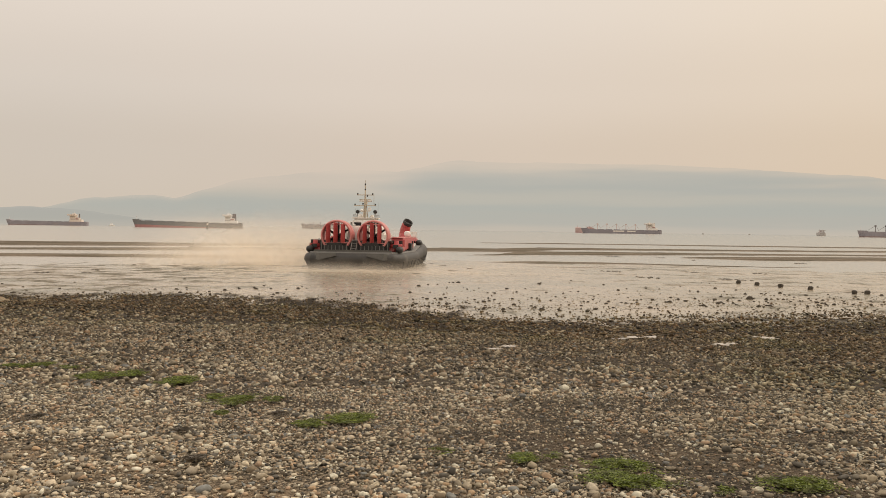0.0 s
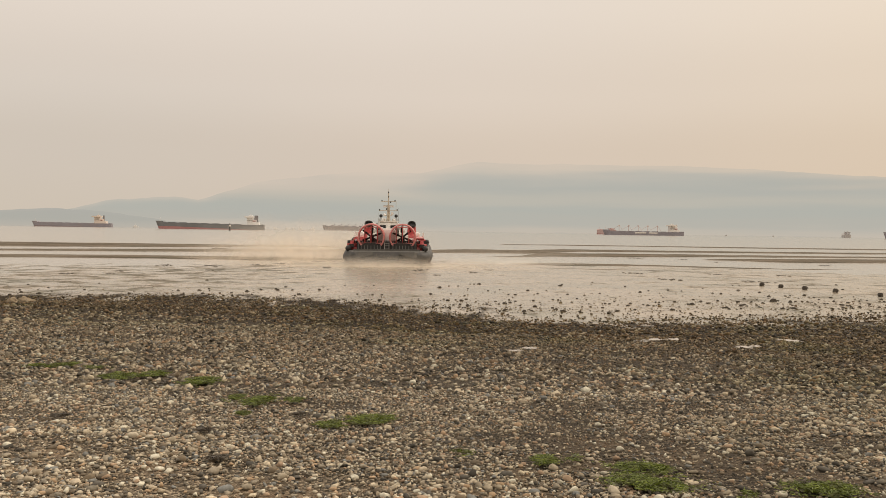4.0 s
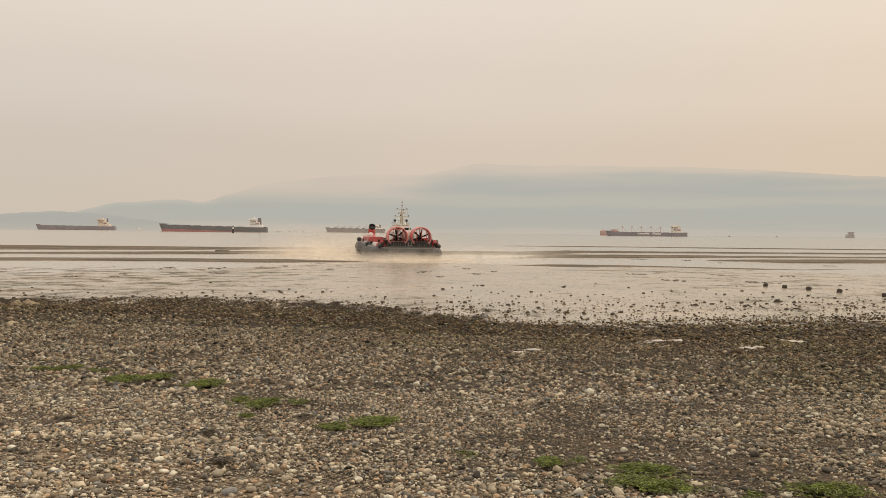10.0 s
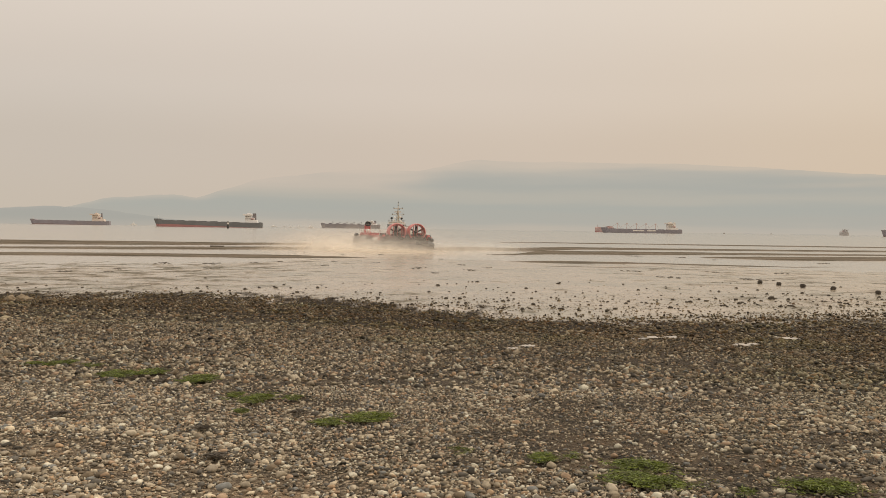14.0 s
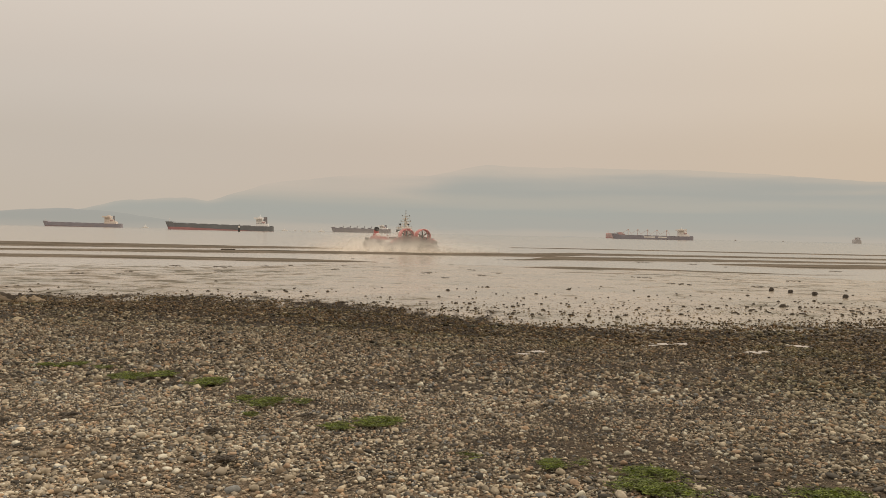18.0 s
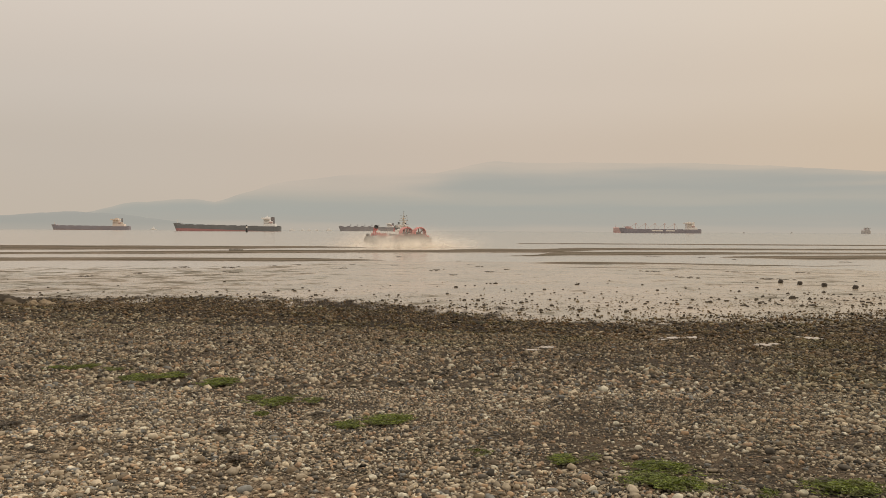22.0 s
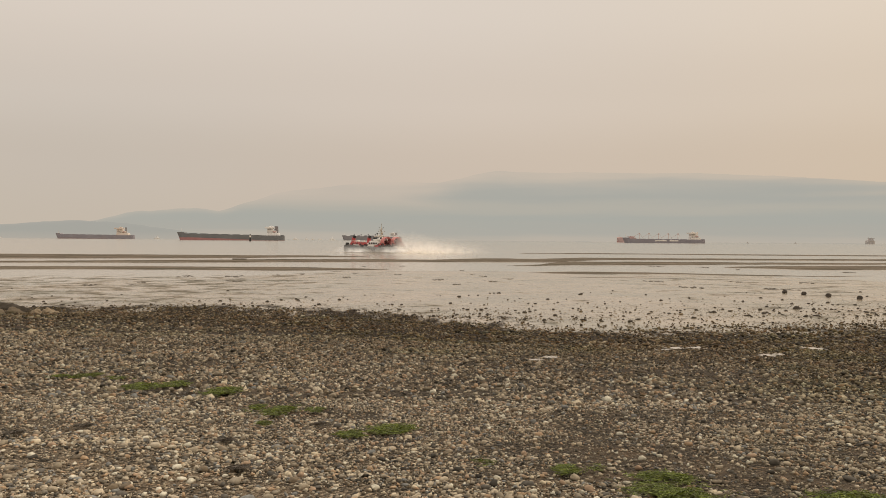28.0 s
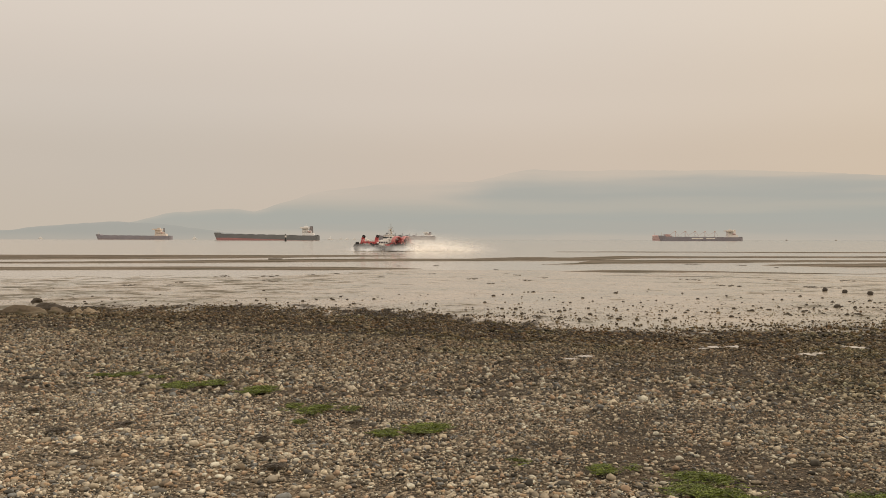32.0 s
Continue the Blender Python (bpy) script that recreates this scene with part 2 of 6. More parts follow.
def gravel_nodes(n, l):
    """Grit and mud between the stones, coloured darker for the shade of the gaps."""
    p = n.new("ShaderNodeBsdfPrincipled")
    g = n.new("ShaderNodeNewGeometry")
    v = n.new("ShaderNodeTexVoronoi")
    v.inputs["Scale"].default_value = 42.0
    l.new(g.outputs["Position"], v.inputs["Vector"])
    v2 = n.new("ShaderNodeTexVoronoi")
    v2.inputs["Scale"].default_value = 17.0
    l.new(g.outputs["Position"], v2.inputs["Vector"])
    bw = n.new("ShaderNodeSeparateColor")
    l.new(v.outputs["Color"], bw.inputs[0])
    ramp = n.new("ShaderNodeValToRGB")
    e = ramp.color_ramp.elements
    # grit tones lowered: shade between the stones is painted in here
    e[0].position, e[0].color = 0.0, (0.018, 0.0135, 0.009, 1)
    e[1].position, e[1].color = 1.0, (0.27, 0.214, 0.148, 1)
    for pos, c in ((0.25, (0.033, 0.026, 0.017)), (0.5, (0.068, 0.054, 0.037)), (0.8, (0.125, 0.099, 0.068))):
        k = e.new(pos)
        k.color = (*c, 1)
    l.new(bw.outputs[0], ramp.inputs[0])
    noi = n.new("ShaderNodeTexNoise")
    noi.inputs["Scale"].default_value, noi.inputs["Detail"].default_value = 1.2, 6.0
    l.new(g.outputs["Position"], noi.inputs["Vector"])
    mud = n.new("ShaderNodeMix")
    mud.data_type = "RGBA"
    mud.inputs["B"].default_value = (0.155, 0.112, 0.071, 1)
    mr = n.new("ShaderNodeMapRange")
    mr.inputs["From Min"].default_value, mr.inputs["From Max"].default_value = 0.5, 0.68
    mr.inputs["To Max"].default_value = 0.8
    l.new(noi.outputs["Fac"], mr.inputs["Value"])
    l.new(mr.outputs["Result"], mud.inputs["Factor"])
    l.new(ramp.outputs["Color"], mud.inputs["A"])
    wet = wet_factor(n, l, g.outputs["Position"])
    mx = n.new("ShaderNodeMix")
    mx.data_type, mx.blend_type = "RGBA", "MULTIPLY"
    mx.inputs["B"].default_value = (0.30, 0.255, 0.19, 1)
    l.new(wet, mx.inputs["Factor"])
    l.new(dry_scale(n, l, mud.outputs["Result"], g.outputs["Position"], 2.7), mx.inputs["A"])
    l.new(mx.outputs["Result"], p.inputs["Base Color"])
    p.inputs["Roughness"].default_value = 0.8
    p.inputs["Specular IOR Level"].default_value = 0.15
    h = n.new("ShaderNodeMath")
    h.operation = "ADD"
    l.new(v.outputs["Distance"], h.inputs[0])
    l.new(v2.outputs["Distance"], h.inputs[1])
    b = n.new("ShaderNodeBump")
    b.invert = True
    b.inputs["Strength"].default_value, b.inputs["Distance"].default_value = 1.0, 0.03
    l.new(h.outputs[0], b.inputs["Height"])
    l.new(b.outputs[0], p.inputs["Normal"])
    return p.outputs[0]


def flat_nodes(n, l, colour, rough, spec, scale, stretch, bump, dark, cut, plain=None):
    """Wet tidal mud or sand with darker dull ripples; towards the middle of plain, four x, it is smooth and even."""
    p = n.new("ShaderNodeBsdfPrincipled")
    g = n.new("ShaderNodeNewGeometry")
    mp = n.new("ShaderNodeMapping")
    mp.inputs["Scale"].default_value = stretch
    l.new(g.outputs["Position"], mp.inputs[0])
    a = n.new("ShaderNodeTexNoise")
    a.inputs["Scale"].default_value, a.inputs["Detail"].default_value = scale, 8.0
    l.new(mp.outputs[0], a.inputs["Vector"])
    f = n.new("ShaderNodeTexNoise")
    f.inputs["Scale"].default_value, f.inputs["Detail"].default_value = scale * 5, 5.0
    l.new(mp.outputs[0], f.inputs["Vector"])
    s = n.new("ShaderNodeMath")
    s.operation, s.inputs[1].default_value = "MULTIPLY_ADD", 0.55
    l.new(f.outputs["Fac"], s.inputs[0])
    l.new(a.outputs["Fac"], s.inputs[2])
    last = s.outputs[0]
    if plain:
        sx = n.new("ShaderNodeSeparateXYZ")
        l.new(g.outputs["Position"], sx.inputs[0])
        sm = n.new("ShaderNodeMapRange")
        sm.interpolation_type = "SMOOTHSTEP"
        sm.inputs["From Min"].default_value, sm.inputs["From Max"].default_value = plain[:2]
        sm.inputs["To Max"].default_value = 0.16
        l.new(sx.outputs["X"], sm.inputs["Value"])
        se = n.new("ShaderNodeMapRange")
        se.interpolation_type = "SMOOTHSTEP"
        se.inputs["From Min"].default_value, se.inputs["From Max"].default_value = plain[2:]
        se.inputs["To Max"].default_value = -0.09
        l.new(sx.outputs["X"], se.inputs["Value"])
        for side in (sm, se):
            ad = n.new("ShaderNodeMath")
            l.new(last, ad.inputs[0])
            l.new(side.outputs["Result"], ad.inputs[1])
            last = ad.outputs[0]
    k = n.new("ShaderNodeMapRange")
    k.inputs["From Min"].default_value, k.inputs["From Max"].default_value = cut
    l.new(last, k.inputs["Value"])
    mx = n.new("ShaderNodeMix")
    mx.data_type = "RGBA"
    mx.inputs["A"].default_value, mx.inputs["B"].default_value = (*dark, 1), (*colour, 1)
    l.new(k.outputs["Result"], mx.inputs["Factor"])
    # patches of silt and of algae film
    pt = n.new("ShaderNodeTexNoise")
    pt.inputs["Scale"].default_value, pt.inputs["Detail"].default_value = 0.13, 7.0
    l.new(g.outputs["Position"], pt.inputs["Vector"])
    pr = n.new("ShaderNodeMapRange")
    pr.inputs["From Min"].default_value, pr.inputs["From Max"].default_value = 0.42, 0.62
    l.new(pt.outputs["Fac"], pr.inputs["Value"])
    tint = n.new("ShaderNodeMix")
    tint.data_type, tint.blend_type = "RGBA", "MULTIPLY"
    tint.inputs["B"].default_value = (0.77, 0.82, 0.82, 1)
    l.new(pr.outputs["Result"], tint.inputs["Factor"])
    l.new(mx.outputs["Result"], tint.inputs["A"])
    sp = n.new("ShaderNodeTexNoise")
    sp.inputs["Scale"].default_value, sp.inputs["Detail"].default_value = 2.6, 6.0
    l.new(g.outputs["Position"], sp.inputs["Vector"])
    sr = n.new("ShaderNodeMapRange")
    sr.inputs["From Min"].default_value, sr.inputs["From Max"].default_value = 0.48, 0.66
    sr.inputs["To Min"].default_value, sr.inputs["To Max"].default_value = 1.04, 0.62
    l.new(sp.outputs["Fac"], sr.inputs["Value"])
    speck = n.new("ShaderNodeVectorMath")
    speck.operation = "SCALE"
    l.new(tint.outputs["Result"], speck.inputs[0])
    l.new(sr.outputs["Result"], speck.inputs["Scale"])
    l.new(speck.outputs[0], p.inputs["Base Color"])
    rr = n.new("ShaderNodeMapRange")
    rr.inputs["To Min"].default_value, rr.inputs["To Max"].default_value = rough
    l.new(k.outputs["Result"], rr.inputs["Value"])
    l.new(rr.outputs["Result"], p.inputs["Roughness"])
    ss = n.new("ShaderNodeMapRange")
    ss.inputs["To Min"].default_value, ss.inputs["To Max"].default_value = spec * 0.2, spec
    l.new(k.outputs["Result"], ss.inputs["Value"])
    l.new(ss.outputs["Result"], p.inputs["Specular IOR Level"])
    b = n.new("ShaderNodeBump")
    b.inputs["Strength"].default_value, b.inputs["Distance"].default_value = bump, 0.03
    l.new(f.outputs["Fac"], b.inputs["Height"])
    l.new(b.outputs[0], p.inputs["Normal"])
    return p.outputs[0]


def shore_material():
    """Grit of the beach, wet mud of the flat and sand of the bars, which run into each other along ragged edges.
    The mesh says how far each place lies above the toe of the beach, and how far inside a bar."""
    m = bpy.data.materials.new("shore")
    m.use_nodes = True
    n, l = m.node_tree.nodes, m.node_tree.links
    n.remove(n["Principled BSDF"])
    grit = gravel_nodes(n, l)
    mud = flat_nodes(n, l, (0.392, 0.324, 0.236), (0.8, 0.21), 0.65, 0.4, (0.8, 0.9, 1), 0.3, (0.175, 0.148, 0.11), (0.645, 0.835), (-22.0, -6.0, 10.0, 28.0))
    sand = flat_nodes(n, l, (0.205, 0.165, 0.12), (0.8, 0.85), 0.1, 0.2, (0.2, 1, 1), 0.3, (0.13, 0.103, 0.073), (0.6, 0.9))
    g = n.new("ShaderNodeNewGeometry")

    def mask(name, scales, lo, hi):
        a = n.new("ShaderNodeAttribute")
        a.attribute_name = name
        last = a.outputs["Fac"]
        for sc, amp, deep in scales:
            t = n.new("ShaderNodeTexNoise")
            t.inputs["Scale"].default_value, t.inputs["Detail"].default_value = sc, 4.0
            mp = n.new("ShaderNodeMapping")
            mp.inputs["Scale"].default_value = (1.0, deep, 1.0)
            l.new(g.outputs["Position"], mp.inputs[0])
            l.new(mp.outputs[0], t.inputs["Vector"])
            u = n.new("ShaderNodeMath")
            u.operation, u.inputs[1].default_value = "SUBTRACT", 0.5
            l.new(t.outputs["Fac"], u.inputs[0])
            k = n.new("ShaderNodeMath")
            k.operation, k.inputs[1].default_value = "MULTIPLY_ADD", amp
            l.new(u.outputs[0], k.inputs[0])
            l.new(last, k.inputs[2])
            last = k.outputs[0]
        r = n.new("ShaderNodeMapRange")
        r.interpolation_type = "SMOOTHSTEP"
        r.inputs["From Min"].default_value, r.inputs["From Max"].default_value = lo, hi
        l.new(last, r.inputs["Value"])
        return r.outputs["Result"]

    flat = n.new("ShaderNodeMixShader")
    l.new(mask("bar", ((0.25, 0.5, 1.0),), 0.25, 0.75), flat.inputs[0])
    l.new(mud, flat.inputs[1])
    l.new(sand, flat.inputs[2])
    shore = n.new("ShaderNodeMixShader")
    l.new(mask("above_toe", ((0.35, 22.0, 0.35), (1.6, 14.0, 0.3)), -2.2, 2.2), shore.inputs[0])
    l.new(flat.outputs[0], shore.inputs[1])
    l.new(grit, shore.inputs[2])
    l.new(shore.outputs[0], n["Material Output"].inputs["Surface"])
    return m


def water_material():
    m = bpy.data.materials.new("sea_water")
    m.use_nodes = True
    n, l = m.node_tree.nodes, m.node_tree.links
    p = n["Principled BSDF"]
    p.inputs["Base Color"].default_value = (0.42, 0.37, 0.30, 1)
    p.inputs["Roughness"].default_value = 0.13
    p.inputs["IOR"].default_value = 1.5
    g = n.new("ShaderNodeNewGeometry")
    mp = n.new("ShaderNodeMapping")
    mp.inputs["Scale"].default_value = (0.25, 1.0, 1.0)
    l.new(g.outputs["Position"], mp.inputs[0])
    a = n.new("ShaderNodeTexNoise")
    a.inputs["Scale"].default_value, a.inputs["Detail"].default_value = 1.6, 5.0
    l.new(mp.outputs[0], a.inputs["Vector"])
    b = n.new("ShaderNodeBump")
    b.inputs["Strength"].default_value, b.inputs["Distance"].default_value = 0.5, 0.05
    l.new(a.outputs["Fac"], b.inputs["Height"])
    l.new(b.outputs[0], p.inputs["Normal"])
    return m


def hill_material(name, low, high, z_top, fade, west=1.0):
    """A far forested slope behind kilometres of smoke: a glowing backdrop of distance, with the haze and soft layers of
    smoke painted into its colour, thinning out at its crest.
    """
    m = bpy.data.materials.new(name)
    m.use_nodes = True
    n, l = m.node_tree.nodes, m.node_tree.links
    n.remove(n["Principled BSDF"])
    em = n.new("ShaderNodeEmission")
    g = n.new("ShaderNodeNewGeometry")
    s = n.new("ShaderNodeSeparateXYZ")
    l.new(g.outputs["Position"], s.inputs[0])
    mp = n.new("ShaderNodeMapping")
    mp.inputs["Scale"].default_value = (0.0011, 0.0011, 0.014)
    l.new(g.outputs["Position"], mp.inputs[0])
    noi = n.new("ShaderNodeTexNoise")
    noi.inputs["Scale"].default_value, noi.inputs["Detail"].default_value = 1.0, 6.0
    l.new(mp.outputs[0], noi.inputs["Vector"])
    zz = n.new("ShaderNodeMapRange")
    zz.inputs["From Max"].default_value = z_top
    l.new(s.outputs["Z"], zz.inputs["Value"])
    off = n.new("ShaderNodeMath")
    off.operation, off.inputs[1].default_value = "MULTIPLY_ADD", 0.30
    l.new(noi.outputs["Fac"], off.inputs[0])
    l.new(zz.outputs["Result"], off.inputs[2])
    # haze tones by height, given off as light by the slope itself
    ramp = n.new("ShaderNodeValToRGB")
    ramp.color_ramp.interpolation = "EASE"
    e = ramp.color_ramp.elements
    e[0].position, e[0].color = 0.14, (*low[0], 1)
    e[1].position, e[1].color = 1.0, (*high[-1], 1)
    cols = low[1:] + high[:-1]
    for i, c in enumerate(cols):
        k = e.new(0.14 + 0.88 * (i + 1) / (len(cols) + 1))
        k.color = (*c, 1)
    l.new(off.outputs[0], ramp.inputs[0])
    # haze painted as transparency: the smoke swallows the crest, and more of it towards the west
    uv = n.new("ShaderNodeTexCoord")
    us = n.new("ShaderNodeSeparateXYZ")
    l.new(uv.outputs["UV"], us.inputs[0])
    uo = n.new("ShaderNodeMath")
    uo.operation, uo.inputs[1].default_value = "MULTIPLY_ADD", 0.3
    l.new(noi.outputs["Fac"], uo.inputs[0])
    l.new(us.outputs["Y"], uo.inputs[2])
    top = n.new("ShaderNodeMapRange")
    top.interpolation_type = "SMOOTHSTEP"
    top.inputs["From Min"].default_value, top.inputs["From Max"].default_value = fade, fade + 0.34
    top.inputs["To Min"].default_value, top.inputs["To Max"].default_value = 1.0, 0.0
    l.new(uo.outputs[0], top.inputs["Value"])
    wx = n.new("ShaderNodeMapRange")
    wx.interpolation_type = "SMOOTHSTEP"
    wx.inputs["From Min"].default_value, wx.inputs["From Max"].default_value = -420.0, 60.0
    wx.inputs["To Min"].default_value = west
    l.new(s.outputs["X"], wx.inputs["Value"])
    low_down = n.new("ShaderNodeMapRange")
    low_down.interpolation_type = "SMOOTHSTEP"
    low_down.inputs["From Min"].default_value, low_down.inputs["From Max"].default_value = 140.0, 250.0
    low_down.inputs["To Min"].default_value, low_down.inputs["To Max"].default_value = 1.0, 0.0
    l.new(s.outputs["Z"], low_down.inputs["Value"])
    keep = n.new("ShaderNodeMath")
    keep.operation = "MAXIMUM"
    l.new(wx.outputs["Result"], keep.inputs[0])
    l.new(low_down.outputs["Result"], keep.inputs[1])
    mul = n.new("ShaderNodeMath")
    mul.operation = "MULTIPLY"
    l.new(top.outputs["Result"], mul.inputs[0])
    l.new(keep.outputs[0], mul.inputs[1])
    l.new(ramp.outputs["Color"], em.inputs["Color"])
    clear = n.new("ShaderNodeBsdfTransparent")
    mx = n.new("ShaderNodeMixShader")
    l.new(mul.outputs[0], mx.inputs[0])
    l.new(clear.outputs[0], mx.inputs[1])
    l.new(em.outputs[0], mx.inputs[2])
    l.new(mx.outputs[0], n["Material Output"].inputs["Surface"])
    return m


def mist_material(name, colour, thick, ends=(0.0, 0.42, 0.58, 1.0)):
    """Fine drops hung in the air: thin, lit by the whole sky, ragged, and fading out to the edge of each veil."""
    m = bpy.data.materials.new(name)
    m.use_nodes = True
    n, l = m.node_tree.nodes, m.node_tree.links
    n.remove(n["Principled BSDF"])
    front, back = n.new("ShaderNodeBsdfDiffuse"), n.new("ShaderNodeBsdfTranslucent")
    front.inputs["Color"].default_value = back.inputs["Color"].default_value = (*colour, 1)
    d = n.new("ShaderNodeAddShader")
    l.new(front.outputs[0], d.inputs[0])
    l.new(back.outputs[0], d.inputs[1])
    tc = n.new("ShaderNodeTexCoord")
    uv = n.new("ShaderNodeSeparateXYZ")
    l.new(tc.outputs["UV"], uv.inputs[0])

    def hump(out, a0, a1, b0, b1):
        r = n.new("ShaderNodeMapRange")
        r.interpolation_type = "SMOOTHSTEP"
        r.inputs["From Min"].default_value, r.inputs["From Max"].default_value = a0, a1
        l.new(out, r.inputs["Value"])
        q = n.new("ShaderNodeMapRange")
        q.interpolation_type = "SMOOTHSTEP"
        q.inputs["From Min"].default_value, q.inputs["From Max"].default_value = b0, b1
        q.inputs["To Min"].default_value, q.inputs["To Max"].default_value = 1.0, 0.0
        l.new(out, q.inputs["Value"])
        k = n.new("ShaderNodeMath")
        k.operation = "MULTIPLY"
        l.new(r.outputs["Result"], k.inputs[0])
        l.new(q.outputs["Result"], k.inputs[1])
        return k.outputs[0]

    noi = n.new("ShaderNodeTexNoise")
    noi.inputs["Scale"].default_value, noi.inputs["Detail"].default_value = 0.36, 3.0
    noi.inputs["Distortion"].default_value = 0.4
    l.new(tc.outputs["Object"], noi.inputs["Vector"])
    # the ragged upper edge: shift the height by the noise
    hh = n.new("ShaderNodeMath")
    hh.operation, hh.inputs[1].default_value = "MULTIPLY_ADD", 0.55
    l.new(noi.outputs["Fac"], hh.inputs[0])
    l.new(uv.outputs["Y"], hh.inputs[2])
    a = hump(uv.outputs["X"], *ends)
    r1 = n.new("ShaderNodeMapRange")
    r1.interpolation_type = "SMOOTHSTEP"
    r1.inputs["From Min"].default_value, r1.inputs["From Max"].default_value = 0.5, 1.22
    r1.inputs["To Min"].default_value, r1.inputs["To Max"].default_value = 1.0, 0.0
    l.new(hh.outputs[0], r1.inputs["Value"])
    foot = n.new("ShaderNodeMapRange")
    foot.interpolation_type = "SMOOTHSTEP"
    foot.inputs["From Max"].default_value = 0.16
    l.new(uv.outputs["Y"], foot.inputs["Value"])
    wisp = n.new("ShaderNodeMapRange")
    wisp.inputs["From Min"].default_value, wisp.inputs["From Max"].default_value = 0.3, 0.68
    wisp.inputs["To Min"].default_value = 0.35
    l.new(noi.outputs["Fac"], wisp.inputs["Value"])
    last = a
    for o in (r1.outputs["Result"], foot.outputs["Result"], wisp.outputs["Result"]):
        k = n.new("ShaderNodeMath")
        k.operation = "MULTIPLY"
        l.new(last, k.inputs[0])
        l.new(o, k.inputs[1])
        last = k.outputs[0]
    k = n.new("ShaderNodeMath")
    k.operation, k.inputs[1].default_value = "MULTIPLY", thick
    l.new(last, k.inputs[0])
    clear = n.new("ShaderNodeBsdfTransparent")
    mx = n.new("ShaderNodeMixShader")
    l.new(k.outputs[0], mx.inputs[0])
    l.new(clear.outputs[0], mx.inputs[1])
    l.new(d.outputs[0], mx.inputs[2])
    l.new(mx.outputs[0], n["Material Output"].inputs["Surface"])
    return m


def weed_material():
    """Green filaments from olive to bright yellow-green, strand by strand, with browned patches."""
    m = bpy.data.materials.new("green_weed")
    m.use_nodes = True
    n, l = m.node_tree.nodes, m.node_tree.links
    p = n["Principled BSDF"]
    p.inputs["Roughness"].default_value = 0.6
    g = n.new("ShaderNodeNewGeometry")
    ramp = n.new("ShaderNodeValToRGB")
    e = ramp.color_ramp.elements
    e[0].position, e[0].color = 0.0, (0.06, 0.066, 0.011, 1)
    e[1].position, e[1].color = 1.0, (0.26, 0.315, 0.028, 1)
    for pos, c in ((0.35, (0.082, 0.105, 0.012)), (0.75, (0.155, 0.205, 0.017))):
        k = e.new(pos)
        k.color = (*c, 1)
    l.new(g.outputs["Random Per Island"], ramp.inputs[0])
    noi = n.new("ShaderNodeTexNoise")
    noi.inputs["Scale"].default_value, noi.inputs["Detail"].default_value = 7.0, 5.0
    l.new(g.outputs["Position"], noi.inputs["Vector"])
    r = n.new("ShaderNodeMapRange")
    r.inputs["From Min"].default_value, r.inputs["From Max"].default_value = 0.5, 0.72
    r.inputs["To Max"].default_value = 0.8
    l.new(noi.outputs["Fac"], r.inputs["Value"])
    mx = n.new("ShaderNodeMix")
    mx.data_type = "RGBA"
    mx.inputs["B"].default_value = (0.10, 0.085, 0.03, 1)
    l.new(r.outputs["Result"], mx.inputs["Factor"])
    l.new(ramp.outputs["Color"], mx.inputs["A"])
    l.new(mx.outputs["Result"], p.inputs["Base Color"])
    return m


M_SHORE = shore_material()
M_STONE = stone_material("beach_stone")
M_STONE_ONE = stone_material("beach_stone_single", False)
M_WATER = water_material()
M_ROCK = material("dark_wet_rock", (0.066, 0.053, 0.038), 0.8, spec=0.25, vary=0.4, scale=6, bump=0.6, bump_scale=25)
M_BOULDER = material("boulder_stone", (0.155, 0.122, 0.084), 0.95, spec=0.2, vary=0.35, scale=1.5, bump=0.8, bump_scale=9, dirt=(0.085, 0.076, 0.04))
M_PALE = material("pale_rubble", (0.30, 0.235, 0.15), 0.8, vary=0.3, scale=2, bump=0.6, bump_scale=12)
M_STUMP = material("barnacled_timber", (0.06, 0.048, 0.036), 0.8, vary=0.45, scale=9, bump=1.0, bump_scale=40, dirt=(0.12, 0.10, 0.075))
M_WEED = weed_material()
M_KELP = material("dark_kelp", (0.095, 0.075, 0.05), 0.5, vary=0.4, scale=6, bump_scale=30)
M_DRIFT = material("driftwood", (0.07, 0.055, 0.04), 0.8, vary=0.3, scale=4, bump=0.5, bump_scale=20)
M_RED = material("red_paint", (0.475, 0.078, 0.078), 0.42, vary=0.14, scale=1.2, bump_scale=14, dirt=(0.36, 0.06, 0.045))
M_DUCT = material("duct_red_paint", (0.635, 0.24, 0.225), 0.45, vary=0.12, scale=1.0, bump_scale=14, dirt=(0.46, 0.10, 0.08))
M_WHITE = material("white_paint", (0.84, 0.81, 0.76), 0.45, vary=0.08, scale=1.0, bump_scale=14, dirt=(0.60, 0.54, 0.44))
M_CREAM = material("cream_paint", (0.56, 0.50, 0.40), 0.5, vary=0.22, scale=2.5, bump_scale=20, dirt=(0.30, 0.25, 0.19))
M_DECK = material("grey_deck_paint", (0.20, 0.195, 0.185), 0.7, vary=0.2, scale=1.0, bump_scale=14)
M_RUBBER = material("grey_skirt_rubber", (0.052, 0.049, 0.046), 0.6, vary=0.28, scale=0.8, bump=0.4, bump_scale=6, stretch=(1, 1, 0.4), dirt=(0.092, 0.084, 0.07))
M_APRON = material("pale_grey_rubber", (0.10, 0.095, 0.084), 0.6, vary=0.2, scale=1.0, bump=0.3, bump_scale=8)
M_BLACK = material("black_paint", (0.022, 0.021, 0.02), 0.5, vary=0.3, scale=2, bump_scale=20)
